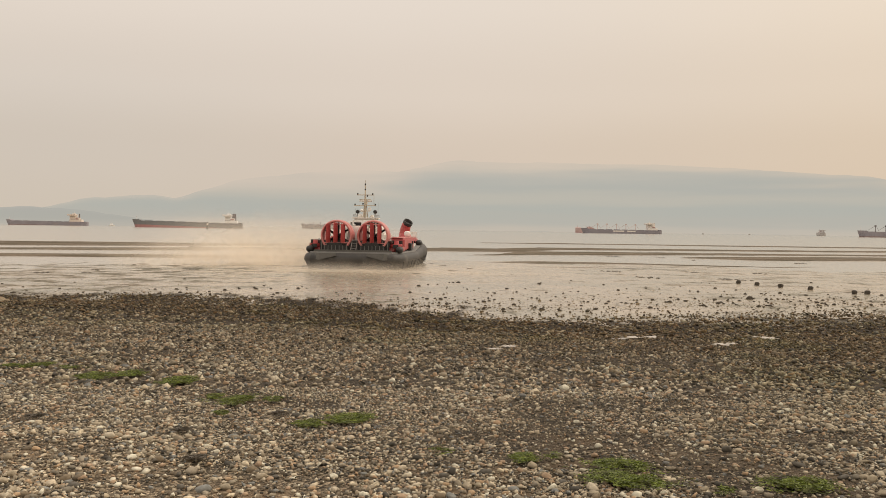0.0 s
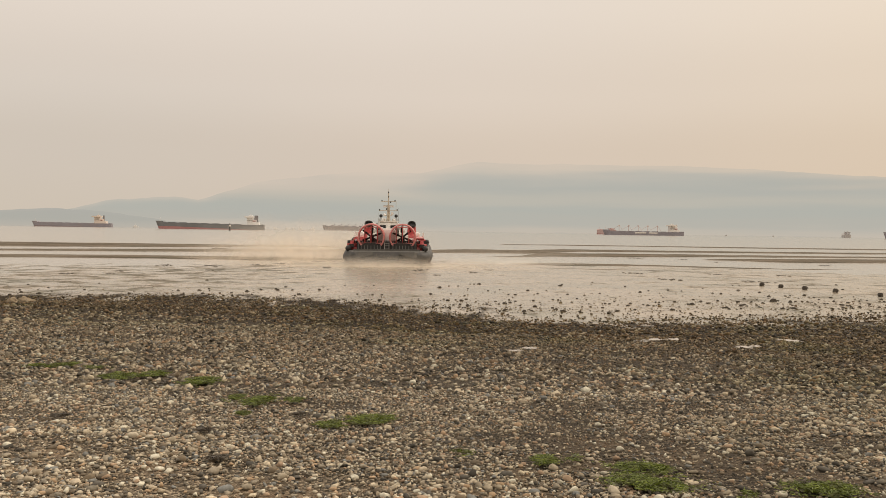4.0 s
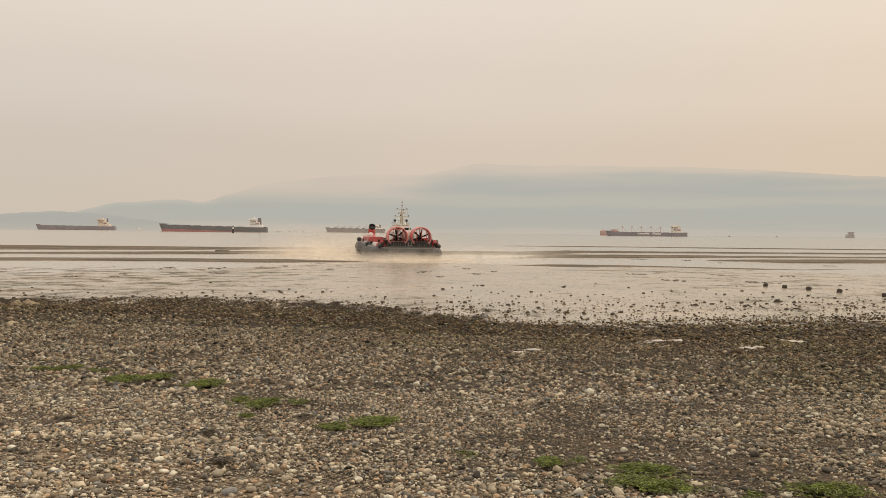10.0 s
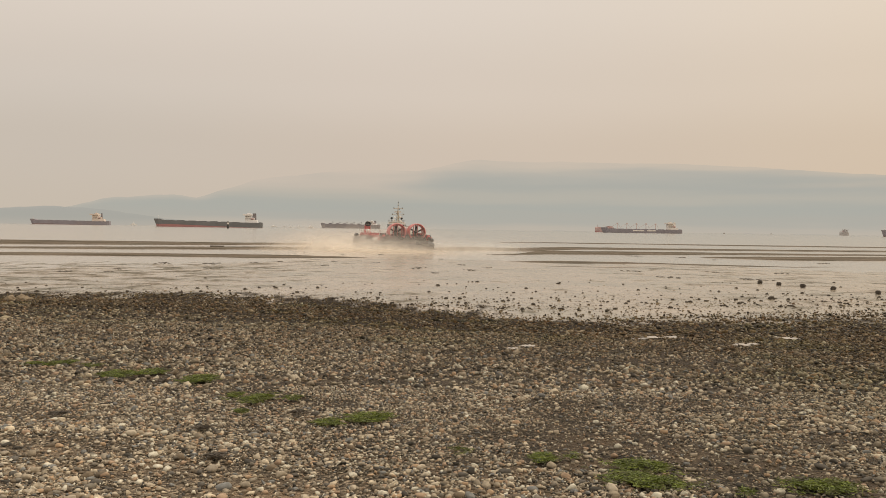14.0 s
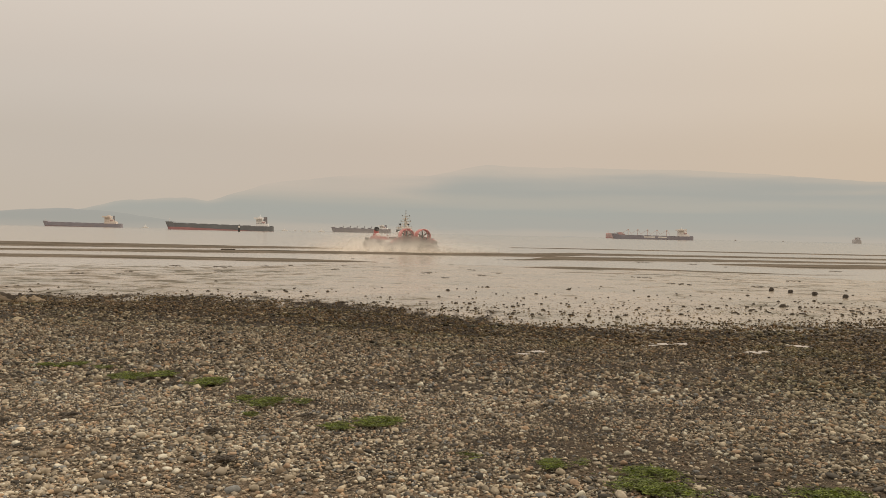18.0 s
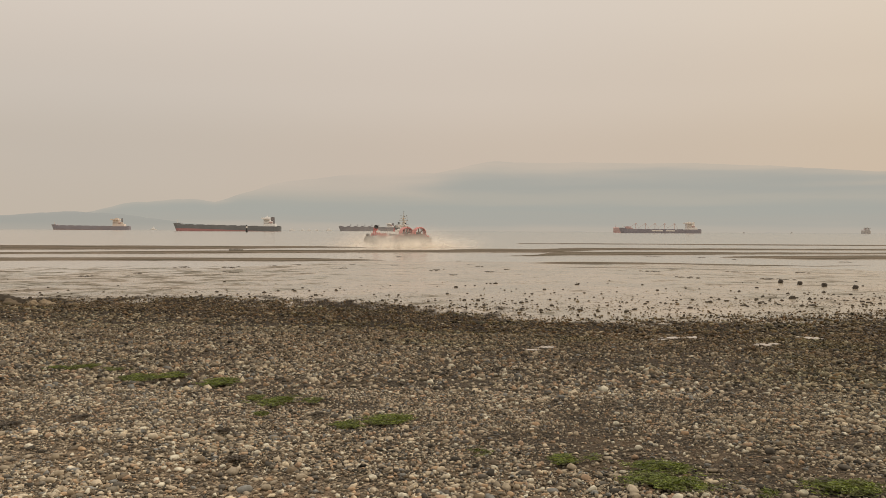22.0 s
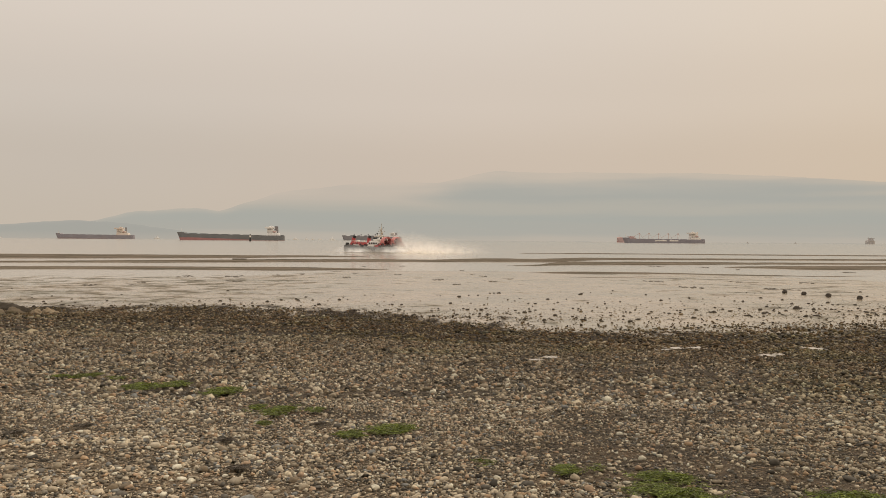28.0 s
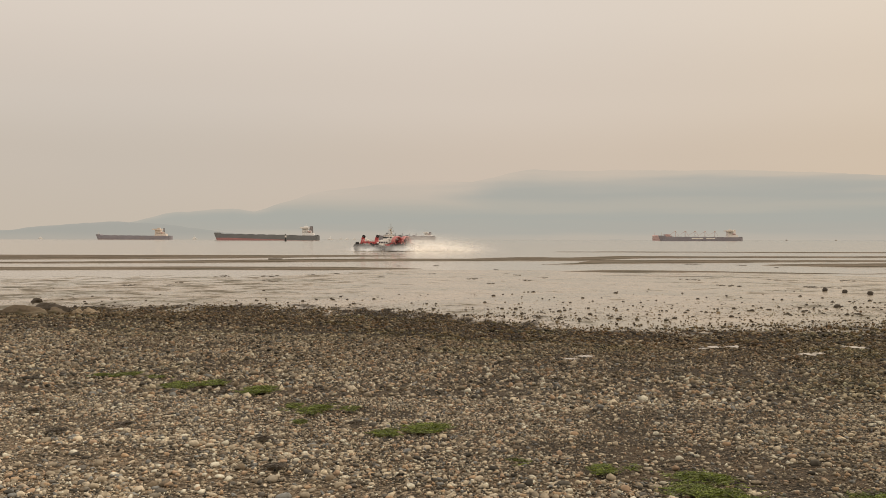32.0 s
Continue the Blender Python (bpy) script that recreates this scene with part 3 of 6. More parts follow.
M_STEEL = material("grey_metal", (0.32, 0.31, 0.29), 0.4, metal=0.7, vary=0.15, scale=4, bump_scale=30)
M_GLASS = material("dark_window_glass", (0.02, 0.024, 0.028), 0.08, vary=0.2, scale=1, bump_scale=5)
M_MIST = mist_material("muddy_spray", (0.55, 0.492, 0.415), 0.82)
M_HAZE = mist_material("grey_spray", (0.595, 0.57, 0.525), 0.78)
M_BASE = mist_material("ground_mist", (0.53, 0.475, 0.405), 1.0, (0.0, 0.3, 0.7, 1.0))
M_SPRAY = mist_material("white_spray", (0.69, 0.715, 0.74), 0.95)
M_PLUME = mist_material("white_plume", (0.63, 0.62, 0.60), 0.95, (0.0, 0.14, 0.25, 1.0))


# ---- building helpers ----
def mesh_object(name, bm, mat, parent=None, smooth=False):
    me = bpy.data.meshes.new(name)
    bm.to_mesh(me)
    bm.free()
    for mm in mat if isinstance(mat, (list, tuple)) else [mat]:
        me.materials.append(mm)
    if smooth:
        me.shade_smooth()
    ob = new(name, me)
    ob.parent = parent
    return ob


def part(name, bm, mat, parent, label="", smooth=False):
    """One mesh object under a thing or under a part."""
    return tagged(mesh_object(name, bm, mat, parent, smooth), label)


def empty(name, label, category, group="", at=None):
    ob = new(name)
    tagged(ob, label, category, group)
    if at is not None:
        ob.matrix_world = at
    return ob


def box(sx, sy, sz, at=(0, 0, 0), bevel=0.0, taper=1.0, rz=0.0, ry=0.0, bm=None):
    """A box standing on z = at[2], with bevelled edges; taper narrows its top."""
    own = bmesh.new()
    bmesh.ops.create_cube(own, size=1.0)
    for v in own.verts:
        k = taper if v.co.z > 0 else 1.0
        v.co = Vector((v.co.x * sx * k, v.co.y * sy * k, (v.co.z + 0.5) * sz))
    if bevel:
        bmesh.ops.bevel(own, geom=own.edges[:], offset=bevel, segments=2, affect="EDGES")
    own.transform(Matrix.Translation(at) @ Euler((0, radians(ry), radians(rz))).to_matrix().to_4x4())
    return merge(bm, own)


def merge(bm, own):
    if bm is None:
        return own
    me = bpy.data.meshes.new("t")
    own.to_mesh(me)
    own.free()
    bm.from_mesh(me)
    bpy.data.meshes.remove(me)
    return bm


def rod(a, b, r, r2=None, seg=8, bm=None):
    """A round bar from a to b."""
    own = bmesh.new()
    a, b = Vector(a), Vector(b)
    d = b - a
    bmesh.ops.create_cone(own, cap_ends=True, segments=seg, radius1=r, radius2=r if r2 is None else r2, depth=d.length)
    own.transform(Matrix.Translation((a + b) / 2) @ d.to_track_quat("Z", "Y").to_matrix().to_4x4())
    return merge(bm, own)


def lathe(profile, seg=32, axis="Z", at=(0, 0, 0), bm=None, close=False):
    """Turns a profile of (radius, height) about an axis."""
    own = bmesh.new()
    rings = []
    for r, h in profile:
        rings.append([own.verts.new((r * math.cos(2 * math.pi * i / seg), r * math.sin(2 * math.pi * i / seg), h)) for i in range(seg)])
    pairs = list(zip(rings, rings[1:])) + ([(rings[-1], rings[0])] if close else [])
    for p, q in pairs:
        for i in range(seg):
            own.faces.new((p[i], p[(i + 1) % seg], q[(i + 1) % seg], q[i]))
    if not close:
        own.faces.new(list(reversed(rings[0])))
        own.faces.new(rings[-1])
    if axis == "X":
        own.transform(Euler((0, radians(90), 0)).to_matrix().to_4x4())
    own.transform(Matrix.Translation(at))
    bmesh.ops.recalc_face_normals(own, faces=own.faces[:])
    return merge(bm, own)


def loft(sections, caps=True, bm=None):
    """Skins a row of closed sections with the same number of points."""
    own = bmesh.new()
    rings = [[own.verts.new(c) for c in s] for s in sections]
    for p, q in zip(rings, rings[1:]):
        k = len(p)
        for i in range(k):
            own.faces.new((p[i], p[(i + 1) % k], q[(i + 1) % k], q[i]))
    if caps:
        own.faces.new(list(reversed(rings[0])))
        own.faces.new(rings[-1])
    bmesh.ops.recalc_face_normals(own, faces=own.faces[:])
    return merge(bm, own)


def lump(sx, sy, sz, rough=0.25, sub=2, seed=0, scale=1.5, bm=None, at=(0, 0, 0), rz=0.0):
    """An uneven boulder shape, flattened below."""
    own = bmesh.new()
    bmesh.ops.create_icosphere(own, subdivisions=sub, radius=1.0)
    o = Vector((seed * 7.3, seed * 3.1, seed * 1.7))
    for v in own.verts:
        k = 1 + rough * noise.noise(v.co * scale + o) + rough * 0.4 * noise.noise(v.co * scale * 2.7 + o)
        v.co = Vector((v.co.x * k * sx, v.co.y * k * sy, max(-0.35, v.co.z * k) * sz))
    own.transform(Matrix.Translation(at) @ Matrix.Rotation(radians(rz), 4, "Z"))
    return merge(bm, own)


def value_noise(x, y, seed=0):
    """Smooth noise on a lattice, 0 to 1, for numpy arrays."""
    xi, yi = np.floor(x).astype(np.int64), np.floor(y).astype(np.int64)
    fx, fy = x - xi, y - yi
    fx, fy = fx * fx * (3 - 2 * fx), fy * fy * (3 - 2 * fy)

    def h(a, b):
        k = (a * 374761393 + b * 668265263 + seed * 974711) & 0x7FFFFFFF
        k = ((k ^ (k >> 13)) * 1274126177) & 0x7FFFFFFF
        return ((k ^ (k >> 16)) & 0xFFFF) / 65535.0

    return (h(xi, yi) * (1 - fx) + h(xi + 1, yi) * fx) * (1 - fy) + (h(xi, yi + 1) * (1 - fx) + h(xi + 1, yi + 1) * fx) * fy


def fractal(x, y, seed=0, octaves=4):
    s, a, tot = 0.0, 1.0, 0.0
    for i in range(octaves):
        s = s + a * value_noise(x * 2**i, y * 2**i, seed + i)
        tot += a
        a *= 0.5
    return s / tot


# ---- the ground: beach, tidal flat, sand bars and sea bed in one sheet ----
TOE = [(-45, 47.5), (-28, 48.6), (-24, 49.8), (-19, 51.2), (-13.5, 50.4), (-8, 49.0), (-3.4, 46.9), (-0.2, 44.9), (2.6, 43.2), (5.2, 43.2), (8.5, 44.2), (12, 45.7), (17, 47.0), (22, 48.3), (28, 49.4), (50, 50)]


def toe(x):
    """Where the shingle meets the flat."""
    xs, ys = zip(*TOE)
    return (np.interp(x - 1.6, xs, ys) + np.interp(x, xs, ys) + np.interp(x + 1.6, xs, ys)) / 3


# sand bars: x, near side, far side, along each bar
BARS_WEST = [
    [(-220, 160, 214), (-100, 166, 215), (-65, 178, 218), (-48, 190, 220), (-38, 200, 222), (-26, 208, 216), (-18, 211, 212)],
    [(-200, 126, 136), (-78, 142, 152), (-53, 148, 168), (-36, 156, 180), (-6, 167, 185)],
    [(-180, 104, 118), (-63, 112, 126), (-40, 115, 128), (-23, 115, 129), (-15, 119, 127), (-9, 122, 124)],
]
BARS_EAST = [
    [(-16, 164, 183), (-6, 167, 185), (6, 169, 203), (18, 171, 201), (32, 193, 219), (52, 199, 219), (74, 203, 220), (106, 210, 227), (220, 230, 250)],
    [(14, 283, 285), (45, 281, 299), (90, 279, 299), (140, 277, 299), (260, 280, 300)],
    [(6, 144, 146), (14, 147, 153), (20, 152, 175), (25, 153, 178), (41, 158, 180), (60, 166, 181), (87, 173, 184), (200, 190, 200)],
    [(8, 113, 114), (14, 110, 120), (18, 109, 121), (30, 111, 119), (36, 109, 116), (47, 109, 114), (58, 114, 117), (75, 118, 119)],
    [(11, 99, 100), (15, 98, 102), (22, 97, 101), (30, 95, 98), (33, 95.5, 96)],
    [(44, 146, 148), (50, 142, 152), (56, 136, 155), (76, 141, 162), (160, 150, 172)],
]


def bar_height(x, y):
    z = np.zeros_like(x)
    for i, b in enumerate(BARS_WEST + BARS_EAST):
        xs, near, far = (np.array(c, float) for c in zip(*b))
        n, f = np.interp(x, xs, near), np.interp(x, xs, far)
        wob = 2.2 * (value_noise(x * 0.06, y * 0 + i, 50 + i) - 0.5) + 0.8 * (value_noise(x * 0.3, y * 0.15, 60 + i) - 0.5)
        inside = np.minimum(y + wob - n, f - y - wob)
        ends = np.minimum(x - xs[0], xs[-1] - x)
        z = np.maximum(z, np.clip(np.minimum(inside / 2.2, ends / 2.0), 0, 1))
    return z


def ground_z(x, y):
    x, y = np.asarray(x, float), np.asarray(y, float)
    k = np.clip((y - 14) / 24, 0, 1)
    k = k * k * (3 - 2 * k)
    beach = 2.8 - 0.06 * y + (toe(x) - 46.7) * 0.06 * k
    beach = np.where(y < 0, 2.8 - 0.03 * y, beach)
    beach = beach + 0.05 * (fractal(x * 0.35, y * 0.35, 3) - 0.5) + 0.10 * (fractal(x * 0.08, y * 0.08, 7) - 0.5)
    streak = fractal(x * 0.6, y * 0.42, 11, 5) - 0.5
    mid = fractal(x * 0.03, y * 0.09, 23, 3) - 0.5
    flat = (0.075 + 0.045 * np.clip((-12 - x) / 12, 0, 1)) * streak + 0.05 * mid + 0.004
    flat = flat + 0.06 * np.clip((78 - y) / 25, 0, 1) - 0.05 * np.clip((y - 92) / 14, 0, 1)
    # a low broad bank of drier sand
    bank = np.clip((x + 25) / 14, 0, 1) * np.clip((48 - x) / 22, 0, 1) * np.clip((130 - y + 6 * (fractal(x * 0.1, y * 0.1, 41, 3) - 0.5)) / 12, 0, 1)
    flat = flat + 0.125 * bank + 0.03 * np.clip((112 - y) / 20, 0, 1) * np.clip((x + 42) / 20, 0, 1)
    deep = np.clip((y - 100 - 18 * bank) / 25, 0, 1)
    flat = flat * (1 - deep) + deep * (-0.16 + 0.30 * bar_height(x, y) + 0.05 * streak)
    far = np.clip((y - 305) / 60, 0, 1)
    flat = flat - far * 1.5
    blend = np.clip(beach / 0.25, 0, 1)
    return np.maximum(flat * (1 - blend) + beach * blend, flat - 0.3)


def axis_steps(near, step, far, grow):
    v = list(np.arange(0, near + step / 2, step))
    d = step
    while v[-1] < far:
        d *= grow
        v.append(v[-1] + d)
    return np.array(v)


def grid_mesh(name, xs, ys, zs, mats):
    nx, ny = len(xs), len(ys)
    X, Y = np.meshgrid(xs, ys)
    co = np.stack([X, Y, zs], -1).reshape(-1, 3)
    i = np.arange(nx * ny).reshape(ny, nx)
    quads = np.stack([i[:-1, :-1], i[:-1, 1:], i[1:, 1:], i[1:, :-1]], -1).reshape(-1, 4)
    me = bpy.data.meshes.new(name)
    me.vertices.add(len(co))
    me.vertices.foreach_set("co", co.ravel())
    me.loops.add(quads.size)
    me.loops.foreach_set("vertex_index", quads.ravel())
    me.polygons.add(len(quads))
    me.polygons.foreach_set("loop_start", np.arange(0, quads.size, 4))
    me.update(calc_edges=True)
    for mm in mats:
        me.materials.append(mm)
    me.polygons.foreach_set("use_smooth", np.ones(len(quads), bool))
    me.update()
    return new(name, me)


def build_ground():
    half = axis_steps(45, 0.65, 4700, 1.09)
    xs = np.concatenate([-half[:0:-1], half])
    ys = np.concatenate([np.array([-400, -200, -100, -60, -40, -25, -15, -8, -4]), axis_steps(130, 0.45, 4750, 1.035)])
    X, Y = np.meshgrid(xs, ys)
    Z = ground_z(X, Y)
    ob = grid_mesh("ground", xs, ys, Z, [M_SHORE])
    for name, values in (("above_toe", np.clip(toe(X) - 9.5 * np.clip((X - 1) / 8, 0, 1) - Y, -20, 20)), ("bar", bar_height(X, Y))):
        layer = ob.data.attributes.new(name, "FLOAT", "POINT")
        layer.data.foreach_set("value", values.ravel().astype(np.float32))
    return tagged(ob, "brown gravel beach running down to wet tidal mud and sand bars", "beach", kind="structure")


ground = build_ground()


def build_water():
    half = axis_steps(60, 20, 4800, 1.3)
    xs = np.concatenate([-half[:0:-1], half])
    ys = axis_steps(200, 20, 4800, 1.2) + 44
    z = np.zeros((len(ys), len(xs)))
    ob = grid_mesh("water", xs, ys, z, [M_WATER])
    return tagged(ob, "calm pale grey sea and thin water on the flat", "sea", kind="structure")


build_water()


# ---- far hills in the smoke ----
RIDGES = {
    "back": [(-75, 0.5), (-30, 0.5), (-20, 0.9), (-16.6, 1.5), (-14.4, 2.2), (-12.1, 2.95), (-10.2, 3.25), (-5, 3.8), (-1.6, 3.72), (0, 4.05), (1.4, 4.38), (2.9, 4.56), (4.2, 4.44),
             (10, 4.4), (16.5, 4.28), (21, 3.98), (24.5, 3.68), (28, 3.5), (30.5, 3.0), (36, 2.2), (50, 1.2), (75, 0.6)],
    "mid": [(-75, 0), (-27, 0.2), (-24.5, 0.85), (-22.9, 1.12), (-21.2, 1.6), (-19.5, 1.72), (-18, 1.93), (-17.2, 1.97), (-16.3, 1.84), (-15.4, 1.74), (-13, 1.4), (-9, 0.2), (75, 0)],
    "low": [(-75, 0.7), (-50, 0.4), (-33, 0.2), (-30.5, 0.5), (-28, 0.85), (-25, 1.08), (-22, 0.95), (-18, 0.5), (-12, 0), (75, 0)],
}


def hill_profile(kind, a):
    """Height of a ridge in degrees above the sea, at the bearing a."""
    xs, ys = zip(*RIDGES[kind])
    return sum(np.interp(a + d, xs, ys) for d in (-0.5, -0.25, 0, 0.25, 0.5)) / 5


def build_hills(name, kind, dist, mat, label):
    a = np.arange(-75, 75.01, 0.2)
    el = hill_profile(kind, a)
    if kind == "back":
        el = np.maximum(el, hill_profile("mid", a))
    el = 1.03 * el + 0.15 * (fractal(a * 0.9, a * 0, 5, 6) - 0.5) + 0.07 * (fractal(a * 0.35, a * 0, 9, 3) - 0.5)
    top = np.tan(np.radians(np.maximum(el, -0.1))) * dist
    rows = []
    for k in range(7):
        f = k / 6
        r = dist - 300 * (1 - f)
        z = -4 + (top + 4) * f ** 1.3
        rows.append(np.stack([np.sin(np.radians(a)) * r, np.cos(np.radians(a)) * r, z], -1))
    r = dist + 60
    rows.append(np.stack([np.sin(np.radians(a)) * r, np.cos(np.radians(a)) * r, np.full_like(a, -4)], -1))
    n = len(a)
    co = np.concatenate(rows)
    faces = [(j * n + i, j * n + i + 1, (j + 1) * n + i + 1, (j + 1) * n + i) for j in range(len(rows) - 1) for i in range(n - 1)]
    me = bpy.data.meshes.new(name)
    me.from_pydata([tuple(c) for c in co], [], faces)
    me.materials.append(mat)
    me.shade_smooth()
    height = np.minimum(np.repeat(np.arange(len(rows)) / 6, n), 1.0)
    layer = me.uv_layers.new(name="height")
    idx = np.empty(len(me.loops), np.int32)
    me.loops.foreach_get("vertex_index", idx)
    layer.data.foreach_set("uv", np.stack([np.full(len(idx), 0.5), height[idx]], -1).ravel())
    return tagged(new(name, me), label, "mountain", kind="structure")


# slope colours already hold the smoke haze, and glow
H_BACK = hill_material("haze_painted_mountain", [(0.54, 0.485, 0.41), (0.465, 0.45, 0.398), (0.448, 0.448, 0.402), (0.495, 0.472, 0.41)],
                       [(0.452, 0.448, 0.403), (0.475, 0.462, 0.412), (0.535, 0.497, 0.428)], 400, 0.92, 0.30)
H_LOW = hill_material("haze_painted_headland", [(0.48, 0.445, 0.385), (0.425, 0.415, 0.37)], [(0.425, 0.415, 0.375), (0.44, 0.425, 0.385)], 130, 1.0, 1.0)
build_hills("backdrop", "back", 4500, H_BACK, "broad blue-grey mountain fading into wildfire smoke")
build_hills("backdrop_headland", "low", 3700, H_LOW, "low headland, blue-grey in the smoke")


# ---- ships at anchor ----
def bulk_carrier(name, label, length, beam, bow_h, mid_h, stern_h, m_hull, m_boot, m_house, m_funnel, boot, cranes, lettering=False, house_h=15.0, wide=1.0, funnel_w=9.0, crane_h=12.0):
    """A bulk carrier with its bow along +x, waterline at z = 0, middle at the origin."""
    ship = empty(name, label, "ship", "ships at anchor")
    L = length

    def half(s):
        bowk = max(0.0, (s - 0.86) / 0.14)
        sternk = max(0.0, (0.06 - s) / 0.06)
        return max(0.15, beam / 2 * (1 - bowk ** 2.2) * (1 - 0.35 * sternk ** 2))

    def deck(s):
        if s > 0.93:
            return bow_h
        if s > 0.91:
            return mid_h + (bow_h - mid_h) * (s - 0.91) / 0.02
        if s < 0.1:
            return stern_h
        return stern_h + (mid_h - stern_h) * (s - 0.1) / 0.81

    stations = [0, 0.02, 0.06, 0.1, 0.2, 0.35, 0.5, 0.65, 0.8, 0.86, 0.905, 0.912, 0.93, 0.95, 0.97, 0.985, 1.0]

    def waterline(s):
        return max(0.25, boot * min(1.0, (s - 0.1) / 0.75))

    def skin(upper):
        secs = []
        for s in stations:
            z0, top = (waterline(s), deck(s)) if upper else (-1.0, waterline(s))
            rake = 0.028 * L * max(0, (s - 0.93) / 0.07)
            x = (s - 0.5) * L
            b0 = b1 = half(s)
            x0, x1 = x - rake * (1 - z0 / bow_h), x - rake * (1 - top / bow_h)
            secs.append([(x0, -b0, z0), (x1, -b1, top), (x1, b1, top), (x0, b0, z0)])
        return loft(secs)

    part("hull", skin(True), m_hull, ship)
    part("boot_topping", skin(False), m_boot, ship, "red antifouling band, paled by painted haze")
    hx0, hx1 = -0.30 * L, 0.40 * L
    hatches = 7
    for i in range(hatches):
        x = hx0 + (hx1 - hx0) * (i + 0.5) / hatches
        s = x / L + 0.5
        part("hatch", box(L * 0.066, beam * 0.45, 0.7, (x, 0, deck(s)), 0.2), m_hull, ship)
    # accommodation block with overhanging bridge, stepped down aft, and the funnel
    z0 = deck(0.1)

    def aft(f):
        return (-0.5 + f * wide) * L

    tower = part("accommodation", box(0.062 * wide * L, beam * 0.66, house_h * 0.8, (aft(0.145), 0, z0), 0.4), m_house, ship)
    part("bridge", box(0.085 * wide * L, beam, house_h * 0.16, (aft(0.155), 0, z0 + house_h * 0.78), 0.3), m_house, tower)
    part("monkey_island", box(0.035 * L, beam * 0.4, house_h * 0.10, (aft(0.14), 0, z0 + house_h * 0.94), 0.2), m_house, tower)
    part("boat_deck", box(0.045 * wide * L, beam * 0.6, house_h * 0.55, (aft(0.10), 0, z0), 0.4, 0.85), m_house, tower)
    for lev in range(3):
        for side in (-1, 1):
            part("window_row", box(0.05 * L, 0.3, 0.5, (aft(0.145), side * (beam * 0.33 + 0.05), z0 + house_h * (0.3 + 0.17 * lev))), M_GLASS, tower)
    part("lower_deckhouse", box(0.13 * wide * L, beam * 0.8, house_h * 0.3, (aft(0.115), 0, z0), 0.4, 0.9), m_house, ship)
    part("funnel", box(funnel_w, 6, house_h * 1.02, (aft(0.085), 0, z0), 0.6, 0.8), m_funnel, ship, "dark funnel")
    part("radar_mast", rod((aft(0.14), 0, z0 + house_h), (aft(0.14), 0, z0 + house_h * 1.25), 0.5, 0.25), m_house, tower)
    part("lifeboat", lathe([(0.2, -4), (1.5, -2.6), (1.6, 2.4), (0.3, 4)], 10, "X", (aft(0.1), beam * 0.34, z0 + house_h * 0.42)), S_RED, ship)
    part("foremast", rod((0.46 * L, 0, bow_h), (0.46 * L, 0, bow_h + 8), 0.6, 0.35), m_house, ship)
    part("stern_rail", box(6, beam * 0.7, 1.2, (-0.48 * L, 0, deck(0.02)), 0.2), m_hull, ship)
    for i in range(cranes):
        m_crane = S_CRANE if lettering else m_funnel
        x = hx0 + (hx1 - hx0) * (i + 1) / (cranes + 0.9)
        zc, h = deck(x / L + 0.5), crane_h
        post = part("crane_post", rod((x, 0, zc), (x, 0, zc + h), 0.8, 0.65, 10), m_crane, ship)
        part("crane_cab", box(3.2, 3.2, 2.8, (x, 0, zc + h - 0.5), 0.3), m_crane, post)
        if h < 8:
            part("hatch_coaming", box(9, 14, 3.5, (x + 8, 0, zc), 0.3), m_crane, ship)
            continue
        part("crane_jib", rod((x + 2, 0, zc + h), (x + 16, 0, zc + 3.5), 0.42, 0.3, 6), m_crane, post)
        part("crane_jib", rod((x - 2, 0, zc + h), (x - 8, 0, zc + 2.0), 0.3, 0.3, 6), m_crane, post)
    if lettering:
        # unreadable white lettering along the side, as bars
        for x, w in ((8, 26), (-22, 20)):
            for side in (-1, 1):
                part("lettering", box(w, 0.5, 2.6, (x, side * (beam / 2 + 0.05), mid_h * 0.46)), M_WHITE, ship, "white painted lettering, too far to read")
    return ship


def place_ship(ship, bearing, dist, heading):
    """heading: degrees from +x, counter-clockwise."""
    ship.matrix_world = pose(math.sin(radians(bearing)) * dist, math.cos(radians(bearing)) * dist, 0, 0, 0, heading)


# ship paints: distance haze is put into these base colours, which pales them
S_MAUVE = material("hazed_mauve_hull", (0.29, 0.275, 0.31), 0.6, vary=0.15, scale=0.05, bump_scale=0.6, dirt=(0.31, 0.27, 0.275))
S_DARK = material("dark_green_grey_hull", (0.18, 0.188, 0.195), 0.55, vary=0.2, scale=0.05, bump_scale=0.6, dirt=(0.175, 0.175, 0.175))
S_GREY = material("grey_hull", (0.44, 0.425, 0.415), 0.6, vary=0.15, scale=0.05, bump_scale=0.6)
S_SLATE = material("slate_grey_hull", (0.25, 0.24, 0.255), 0.6, vary=0.15, scale=0.05, bump_scale=0.6)
S_BLUE = material("blue_grey_hull", (0.265, 0.25, 0.28), 0.55, vary=0.15, scale=0.05, bump_scale=0.6)
S_BOOT = material("hazed_red_antifouling", (0.43, 0.21, 0.205), 0.7, vary=0.2, scale=0.05, bump_scale=0.6, dirt=(0.40, 0.21, 0.19))
S_BOOT_DULL = material("dull_red_antifouling", (0.29, 0.225, 0.225), 0.7, vary=0.2, scale=0.05, bump_scale=0.6)
S_HOUSE = material("cream_deckhouse", (0.82, 0.81, 0.79), 0.6, vary=0.1, scale=0.1, bump_scale=1.0)
S_PEACH = material("peach_deckhouse", (0.72, 0.63, 0.55), 0.6, vary=0.1, scale=0.1, bump_scale=1.0)
